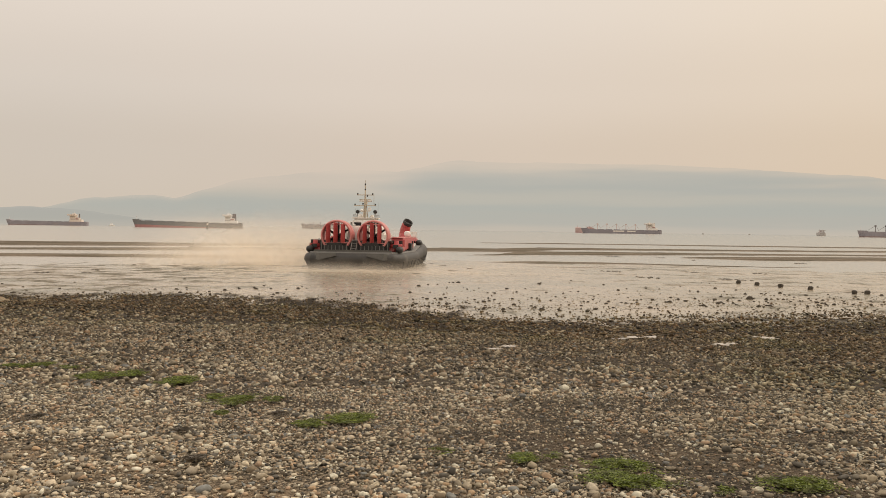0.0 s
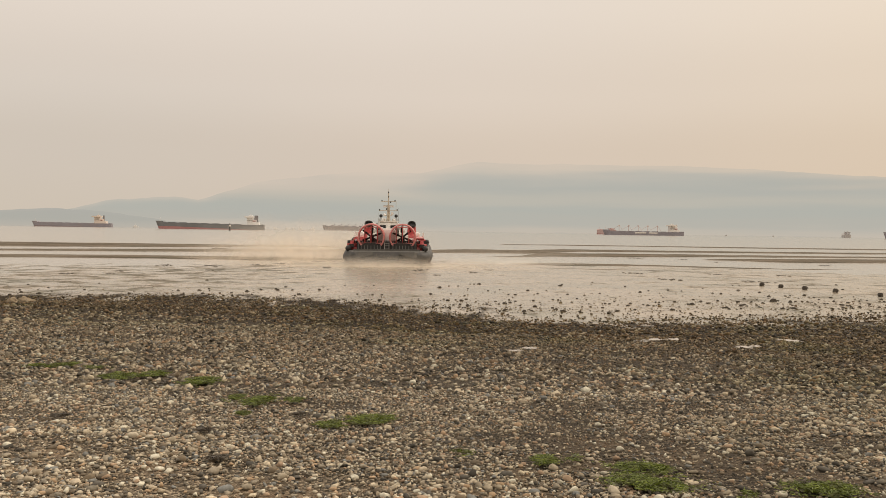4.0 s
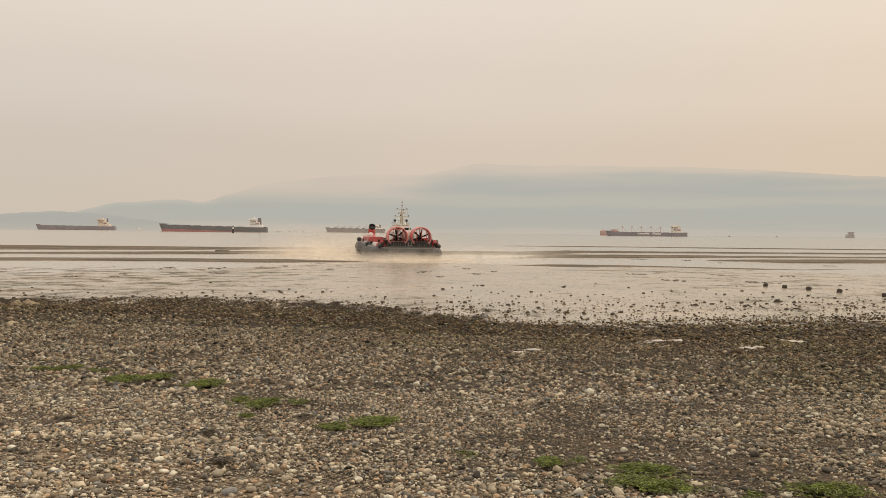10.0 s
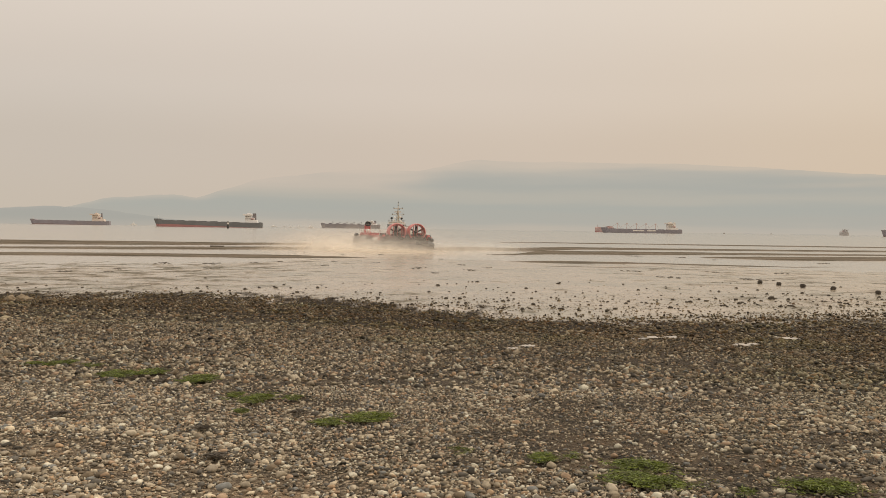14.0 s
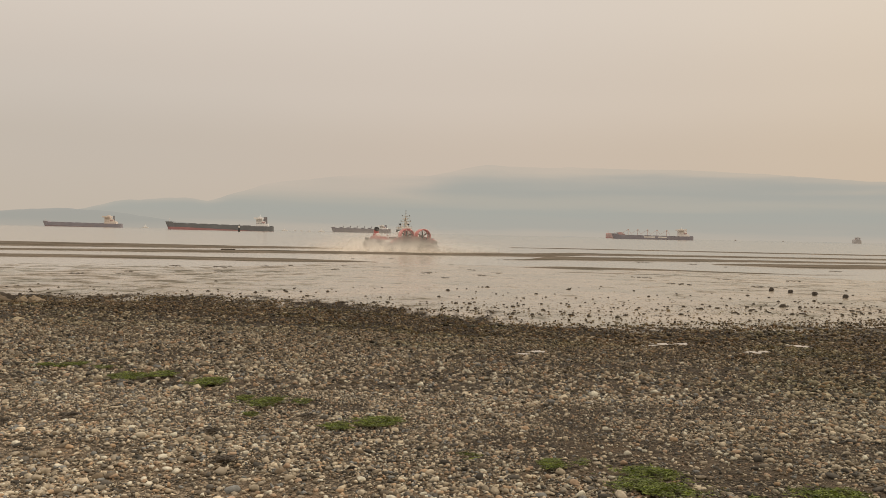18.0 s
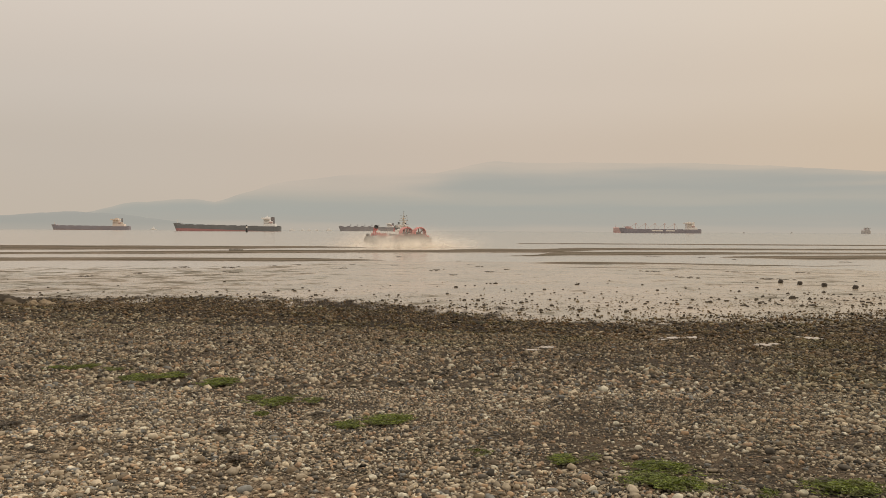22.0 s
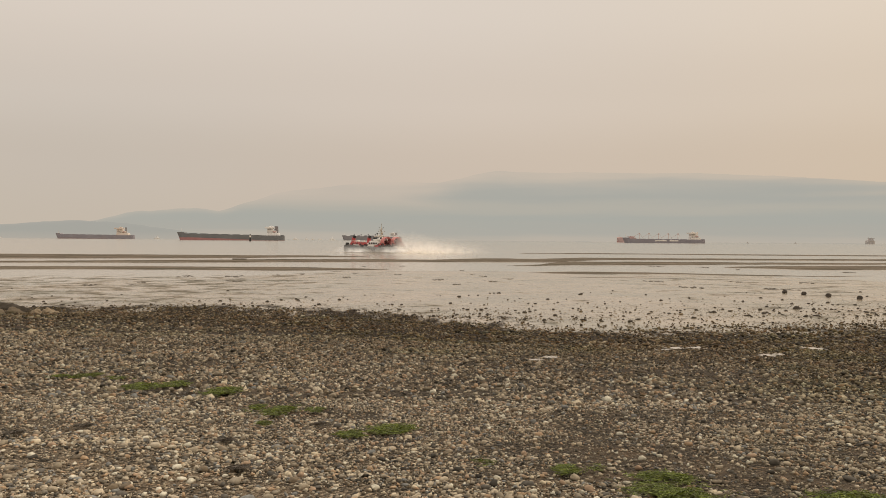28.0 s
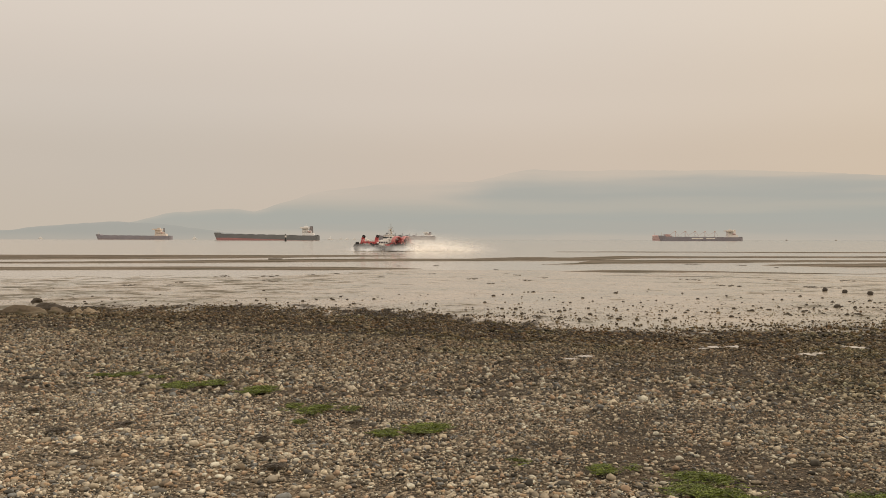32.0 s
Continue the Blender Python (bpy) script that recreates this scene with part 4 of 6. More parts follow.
S_CREAM = material("pale_cream_deckhouse", (0.75, 0.71, 0.66), 0.6, vary=0.1, scale=0.1, bump_scale=1.0)
S_FUNNEL = material("dark_funnel_paint", (0.21, 0.195, 0.20), 0.6, vary=0.2, scale=0.2, bump_scale=1.0)
S_CRANE = material("pinkish_crane_paint", (0.66, 0.53, 0.49), 0.65, vary=0.15, scale=0.08, bump_scale=0.8)
S_RED = material("hazed_red_hull", (0.50, 0.35, 0.33), 0.65, vary=0.15, scale=0.08, bump_scale=0.8)

S_BOAT = material("white_boat_paint", (0.82, 0.82, 0.80), 0.5, vary=0.08, scale=0.3, bump_scale=2.0)

place_ship(bulk_carrier("bulk_carrier", "mauve-grey bulk carrier with peach deckhouse at anchor", 231, 32, 16.0, 13, 11, S_MAUVE, S_BOOT_DULL, S_PEACH, S_FUNNEL, 3.0, 0, house_h=24, wide=1.2, funnel_w=4.0),
           -23.28, 2800, 186)
place_ship(bulk_carrier("bulk_carrier", "dark green bulk carrier with red waterline band at anchor", 228, 32, 16.8, 14, 10.5, S_DARK, S_BOOT, S_HOUSE, S_FUNNEL, 5.6, 0, house_h=20, wide=0.9),
           -15.05, 1900, 186)
place_ship(bulk_carrier("bulk_carrier", "grey bulk carrier far off in the smoke", 205, 32, 17, 14, 13, S_SLATE, S_SLATE, S_HOUSE, S_SLATE, 2.0, 5, house_h=14, crane_h=6.0), -5.9, 2950, 178)
place_ship(bulk_carrier("bulk_carrier", "dark blue-grey bulk carrier with deck cranes and white lettering", 190, 30, 12.5, 9.5, 8.5, S_BLUE, S_BLUE, S_CREAM, S_CREAM, 2.0, 5, True, 17.5, funnel_w=5.0),
           13.32, 2080, 178)
place_ship(bulk_carrier("bulk_carrier", "brown-grey bulk carrier with deck cranes at anchor", 195, 30, 14, 11.5, 10, S_MAUVE, S_BOOT_DULL, S_HOUSE, S_FUNNEL, 2.4, 5), 29.75, 2050, 184)
place_ship(bulk_carrier("bulk_carrier", "red ship paled by painted haze, seen end-on behind the dark carrier", 160, 21, 16, 14, 13, S_RED, S_BOOT, S_RED, S_RED, 3.0, 0, house_h=5), 10.95, 2620, 95)
place_ship(bulk_carrier("bulk_carrier", "small grey ship seen end-on in the smoke", 120, 19, 13, 10, 9, S_GREY, S_GREY, S_GREY, S_GREY, 1.5, 0, house_h=9), 25.42, 2900, 69)


def small_craft(name, label, bearing, dist, w, h, mat):
    t = empty(name, label, "boat", at=pose(math.sin(radians(bearing)) * dist, math.cos(radians(bearing)) * dist, 0, 0, 0, 10))
    secs = [[(x, -b, 0), (x, -b * 1.15, 0.3 * h), (x, b * 1.15, 0.3 * h), (x, b, 0)] for x, b in ((-w / 2, 0.14 * w), (0, 0.17 * w), (0.3 * w, 0.13 * w), (w / 2, 0.02 * w))]
    part("hull", loft(secs), mat, t)
    part("cabin", box(w * 0.5, w * 0.2, h * 0.5, (-w * 0.05, 0, h * 0.3), 0.2, 0.8), mat, t)
    part("mast", rod((0, 0, h * 0.8), (0, 0, h * 1.4), w * 0.02), mat, t)


for i, (b, d, w, h) in enumerate([(-19.6, 3300, 14, 7), (-10.9, 3350, 16, 6), (-10.2, 3350, 9, 5), (-9.8, 3350, 9, 5), (-9.3, 3350, 9, 5), (-28.6, 3300, 12, 6), (18.5, 2600, 8, 4), (21.3, 3000, 8, 4), (-8.5, 2600, 12, 6)]):
    w, h = (w * 1.5, h * 1.5) if i < 6 or i == 8 else (w, h)
    small_craft("motor_boat", "small white boat far off by the other shore" if i < 6 or i == 8 else "small grey boat far off on the sea", b, d, w, h, S_BOAT if i < 6 or i == 8 else S_GREY)


def channel_marker():
    b, d = -13.83, 1300
    t = empty("channel_marker", "dark channel marker post with a white band standing in the sea", "beacon", at=pose(math.sin(radians(b)) * d, math.cos(radians(b)) * d, 0))
    part("foundation", lathe([(1.5, -1), (1.5, 2.4), (1.25, 2.8), (1.25, 3.0)], 16), M_BLACK, t)
    part("column", lathe([(1.15, 2.98), (1.1, 6.0)], 16), M_BLACK, t)
    part("band", lathe([(1.2, 6.0), (1.2, 8.6)], 16), M_WHITE, t, "white painted band")
    part("lantern", lathe([(0.8, 8.6), (0.8, 10.0), (0.3, 10.8)], 12), M_BLACK, t)


channel_marker()


# ---- the hovercraft: bow along +x, origin under the mast, ground at z = 0 ----
RING_X, HORN_X, STERN_X, BOW_X = -5.6, 12.0, -8.3, 16.6
HALF_BEAM = 5.95


def plan_half(x, inset=0.0):
    """Half the breadth of the craft's outline at x: blunt round bow, narrower stern with cut corners."""
    bow = max(0.0, (x - (BOW_X - 5.0)) / (5.0 - inset))
    w = (HALF_BEAM - inset) * math.sqrt(max(0.0, 1 - min(1, bow) ** 3.2))
    aft = min(1.0, max(0.0, (2.0 - x) / 10.0))
    stern = max(0.0, ((STERN_X + 2.4) - x) / 2.4)
    return max(0.02, w - 0.6 * aft - 1.15 * stern * stern)


def sheer(x):
    """How much higher the bag stands at x: it rises towards the bow."""
    k = min(1.0, max(0.0, (x - 1.0) / 12.0))
    return k * k * (3 - 2 * k)


def outline(inset, n=96):
    """Closed outline of the craft, counter-clockwise, at an inset."""
    x0, x1 = STERN_X + inset, BOW_X - inset
    side = []
    k = n // 2
    for i in range(k + 1):
        f = i / k
        f = 1 - (1 - f) ** 1.5
        x = x0 + (x1 - x0) * f
        side.append((x, plan_half(x, inset)))
    return [(x, -w) for x, w in side] + [(x, w) for x, w in reversed(side)]


def skirt_mesh():
    """Inflated bag over a row of fingers."""
    prof = [(0.55, 0.02), (0.35, 0.25), (0.18, 0.55), (0.10, 0.72), (0.0, 0.95), (0.02, 1.25), (0.14, 1.5), (0.36, 1.68), (0.7, 1.75)]
    secs = []
    for inset, z in prof:
        ring = []
        for i, (x, y) in enumerate(outline(inset, 180)):
            k = 0.07 if z < 0.8 and i % 4 < 2 else 0.0
            ring.append((x * (1 - k * 0.03), y * (1 - k * 0.12), z + sheer(x) * 0.42 * z))
        secs.append(ring)
    return loft(secs, caps=True)


def duct_ring(y, zc, r=1.68, depth=2.0):
    prof = [(r - 0.22, -depth / 2), (r - 0.1, -depth / 2 - 0.06), (r, -depth / 2 + 0.1), (r + 0.02, 0.2), (r - 0.02, depth / 2 - 0.15),
            (r - 0.12, depth / 2 + 0.05), (r - 0.17, depth / 2 - 0.02), (r - 0.21, 0)]
    return lathe(prof, 48, "X", (RING_X, y, zc), close=True)


def blade(i, count, r):
    """One twisted propeller blade in the plane across x."""
    bm = bmesh.new()
    secs = []
    for f in (0.12, 0.3, 0.5, 0.7, 0.9, 1.0):
        w = 0.08 + 0.10 * math.sin(math.pi * min(1, f * 0.85 + 0.1))
        tw = radians(62 - 34 * f)
        th = 0.05 * (1 - 0.6 * f)
        ring = []
        for u, v in ((-w, 0), (0, th), (w, 0), (0, -th)):
            ring.append((u * math.sin(tw) * 0.6 + v, u * math.cos(tw) + v * 0.2, r * f))
        secs.append(ring)
    loft(secs, bm=bm)
    bm.transform(Matrix.Rotation(2 * math.pi * i / count, 4, "X"))
    return bm


PROPS, VANES = [], []


def ducted_propeller(craft, y, zc):
    duct = part("duct", duct_ring(y, zc), M_DUCT, craft, "red propeller duct ring", smooth=True)
    for a in (90, 210, 330):
        c, s = math.cos(radians(a)), math.sin(radians(a))
        part("stator_strut", rod((RING_X + 0.45, y, zc), (RING_X + 0.45, y + 1.49 * c, zc + 1.49 * s), 0.07, bm=None), M_DUCT, duct)
    part("nacelle", lathe([(0.08, -0.4), (0.22, -0.2), (0.26, 0.3), (0.26, 1.4), (0.15, 1.7)], 16, "X", (RING_X + 0.3, y, zc)), M_BLACK, duct, smooth=True)
    part("pylon", box(1.4, 0.24, zc - 1.8, (RING_X + 0.9, y, 1.8), 0.06), M_BLACK, duct)
    # propeller, turned on its shaft
    prop = part("propeller", lathe([(0.05, -0.42), (0.2, -0.3), (0.28, 0.0), (0.28, 0.25)], 16, "X"), M_BLACK, craft, "dark six-bladed propeller", smooth=True)
    prop.matrix_basis = pose(RING_X - 0.05, y, zc)
    for i in range(6):
        part("blade", blade(i, 6, 1.36), M_BLACK, prop, smooth=True)
    PROPS.append((prop, RING_X - 0.05, y, zc))
    # steering vanes behind the ring
    for k in (-1, 0, 1):
        hh = 1.4 * math.sqrt(1 - (k * 0.78 / 1.55) ** 2)
        bm = bmesh.new()
        secs = []
        for z in (-0.72, -0.3, hh * 0.5, hh):
            secs.append([(0.24, 0, z), (0.1, 0.06, z), (-0.46, 0.015, z), (-0.46, -0.015, z), (0.1, -0.06, z)])
        loft(secs, bm=bm)
        v = part("rudder_vane", bm, M_RED, craft, "red steering vane")
        yy = y + k * 0.78
        v.matrix_basis = pose(RING_X - 0.95, yy, zc)
        VANES.append((v, RING_X - 0.95, yy, zc))
    # frame that carries the vanes
    for z, w in ((zc - 0.75, 1.35), (zc + 1.22, 1.1)):
        part("vane_bar", rod((RING_X - 0.95, y - w, z), (RING_X - 0.95, y + w, z), 0.05), M_DUCT, duct)
    # dark screen across the foot of the ring, standing for grille and shadow over the engine bay
    screen = part("stern_screen", box(0.16, 2.75, 0.78, (RING_X - 1.25, y, 1.74), 0.06, 0.94), M_BLACK, craft, "dark screen standing for engine-bay grille and shadow")
    part("screen_top", box(0.14, 1.7, 0.30, (RING_X - 1.23, y + 0.1, 2.5), 0.05, 0.8), M_BLACK, screen)
    for k in range(7):
        part("screen_bar", rod((RING_X - 1.34, y - 1.2 + 0.4 * k, 1.78), (RING_X - 1.34, y - 1.17 + 0.39 * k, 2.5), 0.03, seg=6), M_DECK, screen)
    # dark machinery showing through the lower part of the ring
    part("gearbox", box(0.9, 1.9, 0.95, (RING_X + 0.75, y, zc - 1.45), 0.12, 0.75), M_BLACK, duct)
    part("drive_belt_cover", box(0.35, 0.5, 1.5, (RING_X + 0.95, y, zc - 1.4), 0.08), M_BLACK, duct)
    # foot of the duct
    for s in (-1, 1):
        part("duct_leg", box(1.1, 0.35, 1.35, (RING_X, y + s * 1.25, 1.75), 0.05, 0.8), M_DUCT, duct)


HORNS = []


def bow_thruster(craft, side):
    """A swivelling red horn, wide at its foot, that bends over to a black round mouth."""
    y = side * 3.1
    t = part("bow_thruster", lathe([(1.15, 1.9), (1.05, 2.3), (0.84, 3.1), (0.70, 3.75)], 24), M_RED, craft, "red bow thruster horn", smooth=True)
    t.matrix_basis = pose(HORN_X, y, 0)
    HORNS.append((t, y))
    secs = []
    bend = 40
    for k in range(9):
        a = radians(bend * k / 8)
        r = 0.68 - 0.12 * k / 8
        top = Vector((-2.0 * (1 - math.cos(a)), 0, 3.7 + 2.0 * math.sin(a)))
        secs.append([(top.x + r * math.cos(2 * math.pi * i / 24) * math.cos(a), r * math.sin(2 * math.pi * i / 24), top.z + r * math.cos(2 * math.pi * i / 24) * math.sin(a)) for i in range(24)])
    part("elbow", loft(secs), M_RED, t, smooth=True)
    tip = Matrix.Translation(top) @ Matrix.Rotation(-radians(bend), 4, "Y")
    mouth = lathe([(0.48, -0.05), (0.58, -0.05), (0.62, 0.15), (0.60, 0.36), (0.52, 0.38), (0.48, 0.1)], 24, close=True)
    mouth.transform(tip)
    part("mouth", mouth, M_BLACK, t, "black round nozzle mouth", smooth=True)
    inner = lathe([(0.50, 0.02), (0.50, 0.08)], 24)
    inner.transform(tip)
    part("nozzle_grille", inner, M_BLACK, t)
    part("base_fairing", box(3.0, 2.0, 1.2, (HORN_X - 0.9, y - side * 0.1, 1.95), 0.25, 0.72), M_WHITE, craft, "white fairing round the thruster's base")
    part("thruster_plinth", box(2.2, 2.2, 0.7, (HORN_X + 0.3, y, 1.95), 0.2, 0.9), M_RED, craft)


def build_hovercraft():
    craft = empty("hovercraft", "red and white rescue hovercraft with two propeller ducts and black skirt", "hovercraft")
    part("skirt", skirt_mesh(), M_RUBBER, craft, "inflated dark grey rubber skirt", smooth=True)
    for i in range(28):
        ring = outline(0.28, 180)
        x, y = ring[(i * 6 + 4) % len(ring)]
        x2, y2 = outline(0.02, 180)[(i * 6 + 4) % len(ring)]
        part("skirt_seam", rod((x, y, 0.12 + 0.05 * sheer(x)), (x2, y2, 0.98 + 0.42 * sheer(x)), 0.03, seg=6), M_BLACK, craft)
    part("deck", loft([[(x, y, 1.72 + 0.72 * sheer(x)) for x, y in outline(0.5, 96)], [(x, y, 1.86 + 0.72 * sheer(x)) for x, y in outline(0.55, 96)]]), M_DECK, craft, "grey deck plate")
    # pale stern aprons at both corners
    for s in (-1, 1):
        bm = bmesh.new()
        loft([[(STERN_X - 0.06, s * 1.6, 1.72), (STERN_X - 0.12, s * 1.6, 1.45), (STERN_X + 0.2, s * 1.6, 1.45)],
              [(STERN_X - 0.02, s * 3.4, 1.74), (STERN_X - 0.25, s * 3.4, 1.0), (STERN_X + 0.2, s * 3.4, 1.0)],
              [(STERN_X + 1.0, s * 4.6, 1.74), (STERN_X + 0.7, s * 4.7, 1.35), (STERN_X + 1.1, s * 4.6, 1.3)]], bm=bm)
        part("stern_apron", bm, M_APRON, craft, "pale grey rubber apron")
    part("stern_sill", box(0.25, 8.2, 0.3, (STERN_X + 0.75, 0, 1.76), 0.05), M_APRON, craft)
    # red side bodies along both sides
    for s in (-1, 1):
        hx0, hx1 = (-3.2 if s < 0 else 3.4), 11.6
        body = part("side_body", box(hx1 - hx0, 1.7, 1.35, ((hx0 + hx1) / 2, s * 4.05, 1.95), 0.16, 0.93), M_RED, craft, "red side deck housing")
        part("side_top", box(hx1 - hx0 - 0.8, 1.2, 0.08, ((hx0 + hx1) / 2, s * 4.05, 3.3), 0.03), M_DUCT, body, "paler red top plate")
        if s > 0:
            part("side_step", box(4.6, 1.2, 0.7, (0.9, s * 4.3, 1.84), 0.12, 0.9), M_WHITE, craft, "white side walkway")
        part("side_vent", box(1.6, 0.5, 0.85, (1.6, s * 4.95, 1.85), 0.08), M_BLACK, craft, "black air intake")
        part("side_locker", box(2.6, 1.5, 0.7, (RING_X + 0.9, s * 4.3, 1.84), 0.14, 0.85), M_RED, craft, "red stern locker")
        hood = part("stern_hood", box(1.7, 1.25, 1.1, (RING_X + 0.1, s * 4.35, 1.95), 0.36, 0.9), M_RED, craft, "rounded red engine hood", smooth=True)
        part("hood_band", box(0.1, 1.3, 1.13, (RING_X + 0.3, s * 4.35, 1.95), 0.04, 0.92), M_BLACK, hood)
        part("hood_grille", box(0.06, 0.6, 0.4, (RING_X - 0.74, s * 4.35, 2.25), 0.02), M_BLACK, hood)
        part("exhaust", rod((RING_X - 0.2, s * 3.85, 2.85), (RING_X - 0.75, s * 3.8, 3.15), 0.13, 0.11, 12), M_STEEL, hood)
        for k, fx in enumerate((-6.2, 9.0) if s < 0 else (-6.2, 3.4, 12.4)):
            part("fender", lathe([(0.18, -0.85), (0.36, -0.6), (0.38, 0.5), (0.2, 0.85)], 14, "X", (fx, s * (4.75 if fx < 0 else 5.25), 2.1 + 0.72 * sheer(fx))), M_BLACK, craft, "black rubber fender", smooth=True)
        for k in range(3):
            part("side_window", box(1.1, 0.06, 0.4, (5.0 + k * 2.2, s * 4.87, 2.5), 0.02), M_GLASS, body)
    # low foredeck well with red bulkheads
    part("foredeck", box(8.5, 6.0, 0.35, (9.6, 0, 1.86), 0.06), M_DECK, craft)
    part("fore_bulkhead", box(0.2, 5.6, 0.9, (13.6, 0, 1.86), 0.05), M_RED, craft)
    part("bow_ramp", box(0.25, 3.6, 1.5, (14.4, 0, 1.8), 0.06, ry=12), M_RED, craft)
    part("deck_crane", rod((7.6, 1.6, 2.2), (7.6, 1.6, 4.0), 0.16), M_WHITE, craft)
    part("crane_arm", rod((7.6, 1.6, 3.9), (10.6, 1.0, 3.5), 0.1, 0.07), M_WHITE, craft)
    # cabin and wheelhouse
    cabin = part("cabin", box(5.6, 5.6, 2.0, (0.9, 0, 1.86), 0.22, 0.94), M_WHITE, craft, "white cabin")
    for s in (-1, 1):
        for k in range(4):
            part("cabin_window", box(0.85, 0.05, 0.55, (-1.05 + k * 1.3, s * 2.75, 2.75), 0.02), M_GLASS, cabin)
        part("cabin_stripe", box(5.0, 0.05, 0.3, (0.9, s * 2.79, 2.05), 0.01), M_RED, cabin)
    for y in (-1.7, 0, 1.7):
        part("cabin_window", box(0.05, 1.1, 0.7, (3.66, y, 2.75), 0.02), M_GLASS, cabin)
    house = part("wheelhouse", box(3.6, 3.0, 1.6, (1.0, 0, 3.84), 0.18, 0.86), M_WHITE, craft, "white wheelhouse")
    for s in (-1, 1):
        for k in range(3):
            part("wheelhouse_window", box(0.95, 0.06, 0.62, (-0.05 + k * 1.05, s * 1.42, 4.4), 0.02), M_GLASS, house)
        part("wheelhouse_window", box(0.06, 0.8, 0.55, (-0.72, s * 0.7, 4.45), 0.02), M_GLASS, house)
    for y in (-0.95, 0, 0.95):
        part("wheelhouse_window", box(0.06, 0.82, 0.68, (2.69, y, 4.4), 0.02, ry=-8), M_GLASS, house)
    part("wheelhouse_roof", box(3.4, 2.75, 0.12, (1.0, 0, 5.42), 0.05), M_WHITE, house)
    for s in (-1, 1):
        rail = part("roof_rail", rod((-0.5, s * 1.25, 5.85), (2.4, s * 1.25, 5.85), 0.03, seg=6), M_STEEL, house)
        for k in range(4):
            part("stanchion", rod((-0.5 + k * 0.95, s * 1.25, 5.5), (-0.5 + k * 0.95, s * 1.25, 5.85), 0.022, seg=6), M_STEEL, rail)
        rail = part("deck_rail", rod((3.8, s * 4.7, 3.95), (11.2, s * 4.7, 3.95), 0.035, seg=6), M_WHITE, craft, "white tubular deck rail")
        for k in range(7):
            part("stanchion", rod((3.8 + k * 1.23, s * 4.7, 3.25), (3.8 + k * 1.23, s * 4.7, 3.95), 0.03, seg=6), M_WHITE, rail)
        part("deck_locker", box(1.6, 0.9, 0.7, (5.2, s * 2.2, 2.2), 0.08), M_WHITE, craft, "white deck locker")
        part("liferaft_canister", lathe([(0.28, -0.7), (0.36, -0.6), (0.36, 0.6), (0.28, 0.7)], 16, "X", (8.0, s * 3.9, 3.72)), M_WHITE, craft, "white life-raft canister", smooth=True)
        part("side_stripe", box(3.4, 0.05, 0.5, (7.6, s * 4.9, 2.1), 0.01), M_WHITE, craft, "white painted stripe")
        part("air_box", box(2.0, 1.0, 1.15, (-2.7, s * 2.6, 1.86), 0.12, 0.9), M_WHITE, craft, "white air intake box")
        part("air_box_grille", box(1.4, 0.06, 0.7, (-2.7, s * 3.1, 2.05), 0.02), M_BLACK, craft)
    # engine housing between cabin and ducts, dark bay under the ducts
    part("engine_housing", box(3.4, 2.6, 2.75, (-2.9, 0, 1.86), 0.2, 0.85), M_WHITE, craft, "white engine housing")
    part("engine_bay", box(1.2, 7.4, 1.25, (RING_X + 1.0, 0, 1.82), 0.08), M_BLACK, craft, "black engine bay under the ducts")
    part("bay_grille", box(0.12, 7.4, 1.15, (RING_X - 0.75, 0, 1.86), 0.03), M_BLACK, craft)
    for k in range(14):
        y = -3.5 + k * 0.54
        part("bay_rib", box(0.1, 0.06, 1.1, (RING_X - 0.85, y, 1.88)), M_DECK, craft)
    for s in (-1, 1):
        part("access_ladder", rod((STERN_X + 0.9, s * 0.28, 1.9), (RING_X - 0.4, s * 0.28, 3.3), 0.04), M_STEEL, craft)
        part("intake", lathe([(0.35, 0), (0.35, 0.75), (0.5, 0.8), (0.5, 1.05)], 16, at=(-2.6, s * 1.1, 3.7)), M_STEEL, craft, smooth=True)
    for k in range(5):
        f = k / 5
        x, z = STERN_X + 0.9 + (RING_X - 0.4 - STERN_X - 0.9) * f, 1.9 + 1.4 * f
        part("ladder_rung", rod((x, -0.28, z), (x, 0.28, z), 0.025, seg=6), M_STEEL, craft)
    for s in (-1, 1):
        ducted_propeller(craft, s * 1.94, 3.52)
        bow_thruster(craft, s)
    # mast: tapered lattice with cross-arms, radar scanners, lamps and aerials
    mast = part("mast", rod((0, 0, 3.8), (0, 0, 9.2), 0.14, 0.06), M_CREAM, craft, "cream-painted mast")
    for s in (-1, 1):
        part("mast_leg", rod((0.5, s * 0.26, 5.15), (0, 0.03 * s, 8.2), 0.045), M_CREAM, mast)
        part("mast_leg", rod((-0.4, s * 0.26, 3.85), (0, 0.03 * s, 7.9), 0.045), M_CREAM, mast)
    part("cross_arm", box(0.1, 2.5, 0.09, (0, 0, 6.85)), M_CREAM, mast)
    part("cross_arm", box(0.1, 1.9, 0.09, (0, 0, 8.05)), M_CREAM, mast)
    part("radar_scanner", box(0.22, 1.5, 0.16, (0.45, 0.0, 7.35), 0.04), M_WHITE, mast)
    part("radar_dome", lathe([(0.28, 0), (0.34, 0.15), (0.26, 0.36), (0.08, 0.46)], 16, at=(0.7, 0.65, 5.52)), M_WHITE, mast, smooth=True)
    part("radar_dome", lathe([(0.2, 0), (0.26, 0.12), (0.18, 0.3), (0.05, 0.36)], 16, at=(0.7, -0.7, 5.52)), M_WHITE, mast, smooth=True)
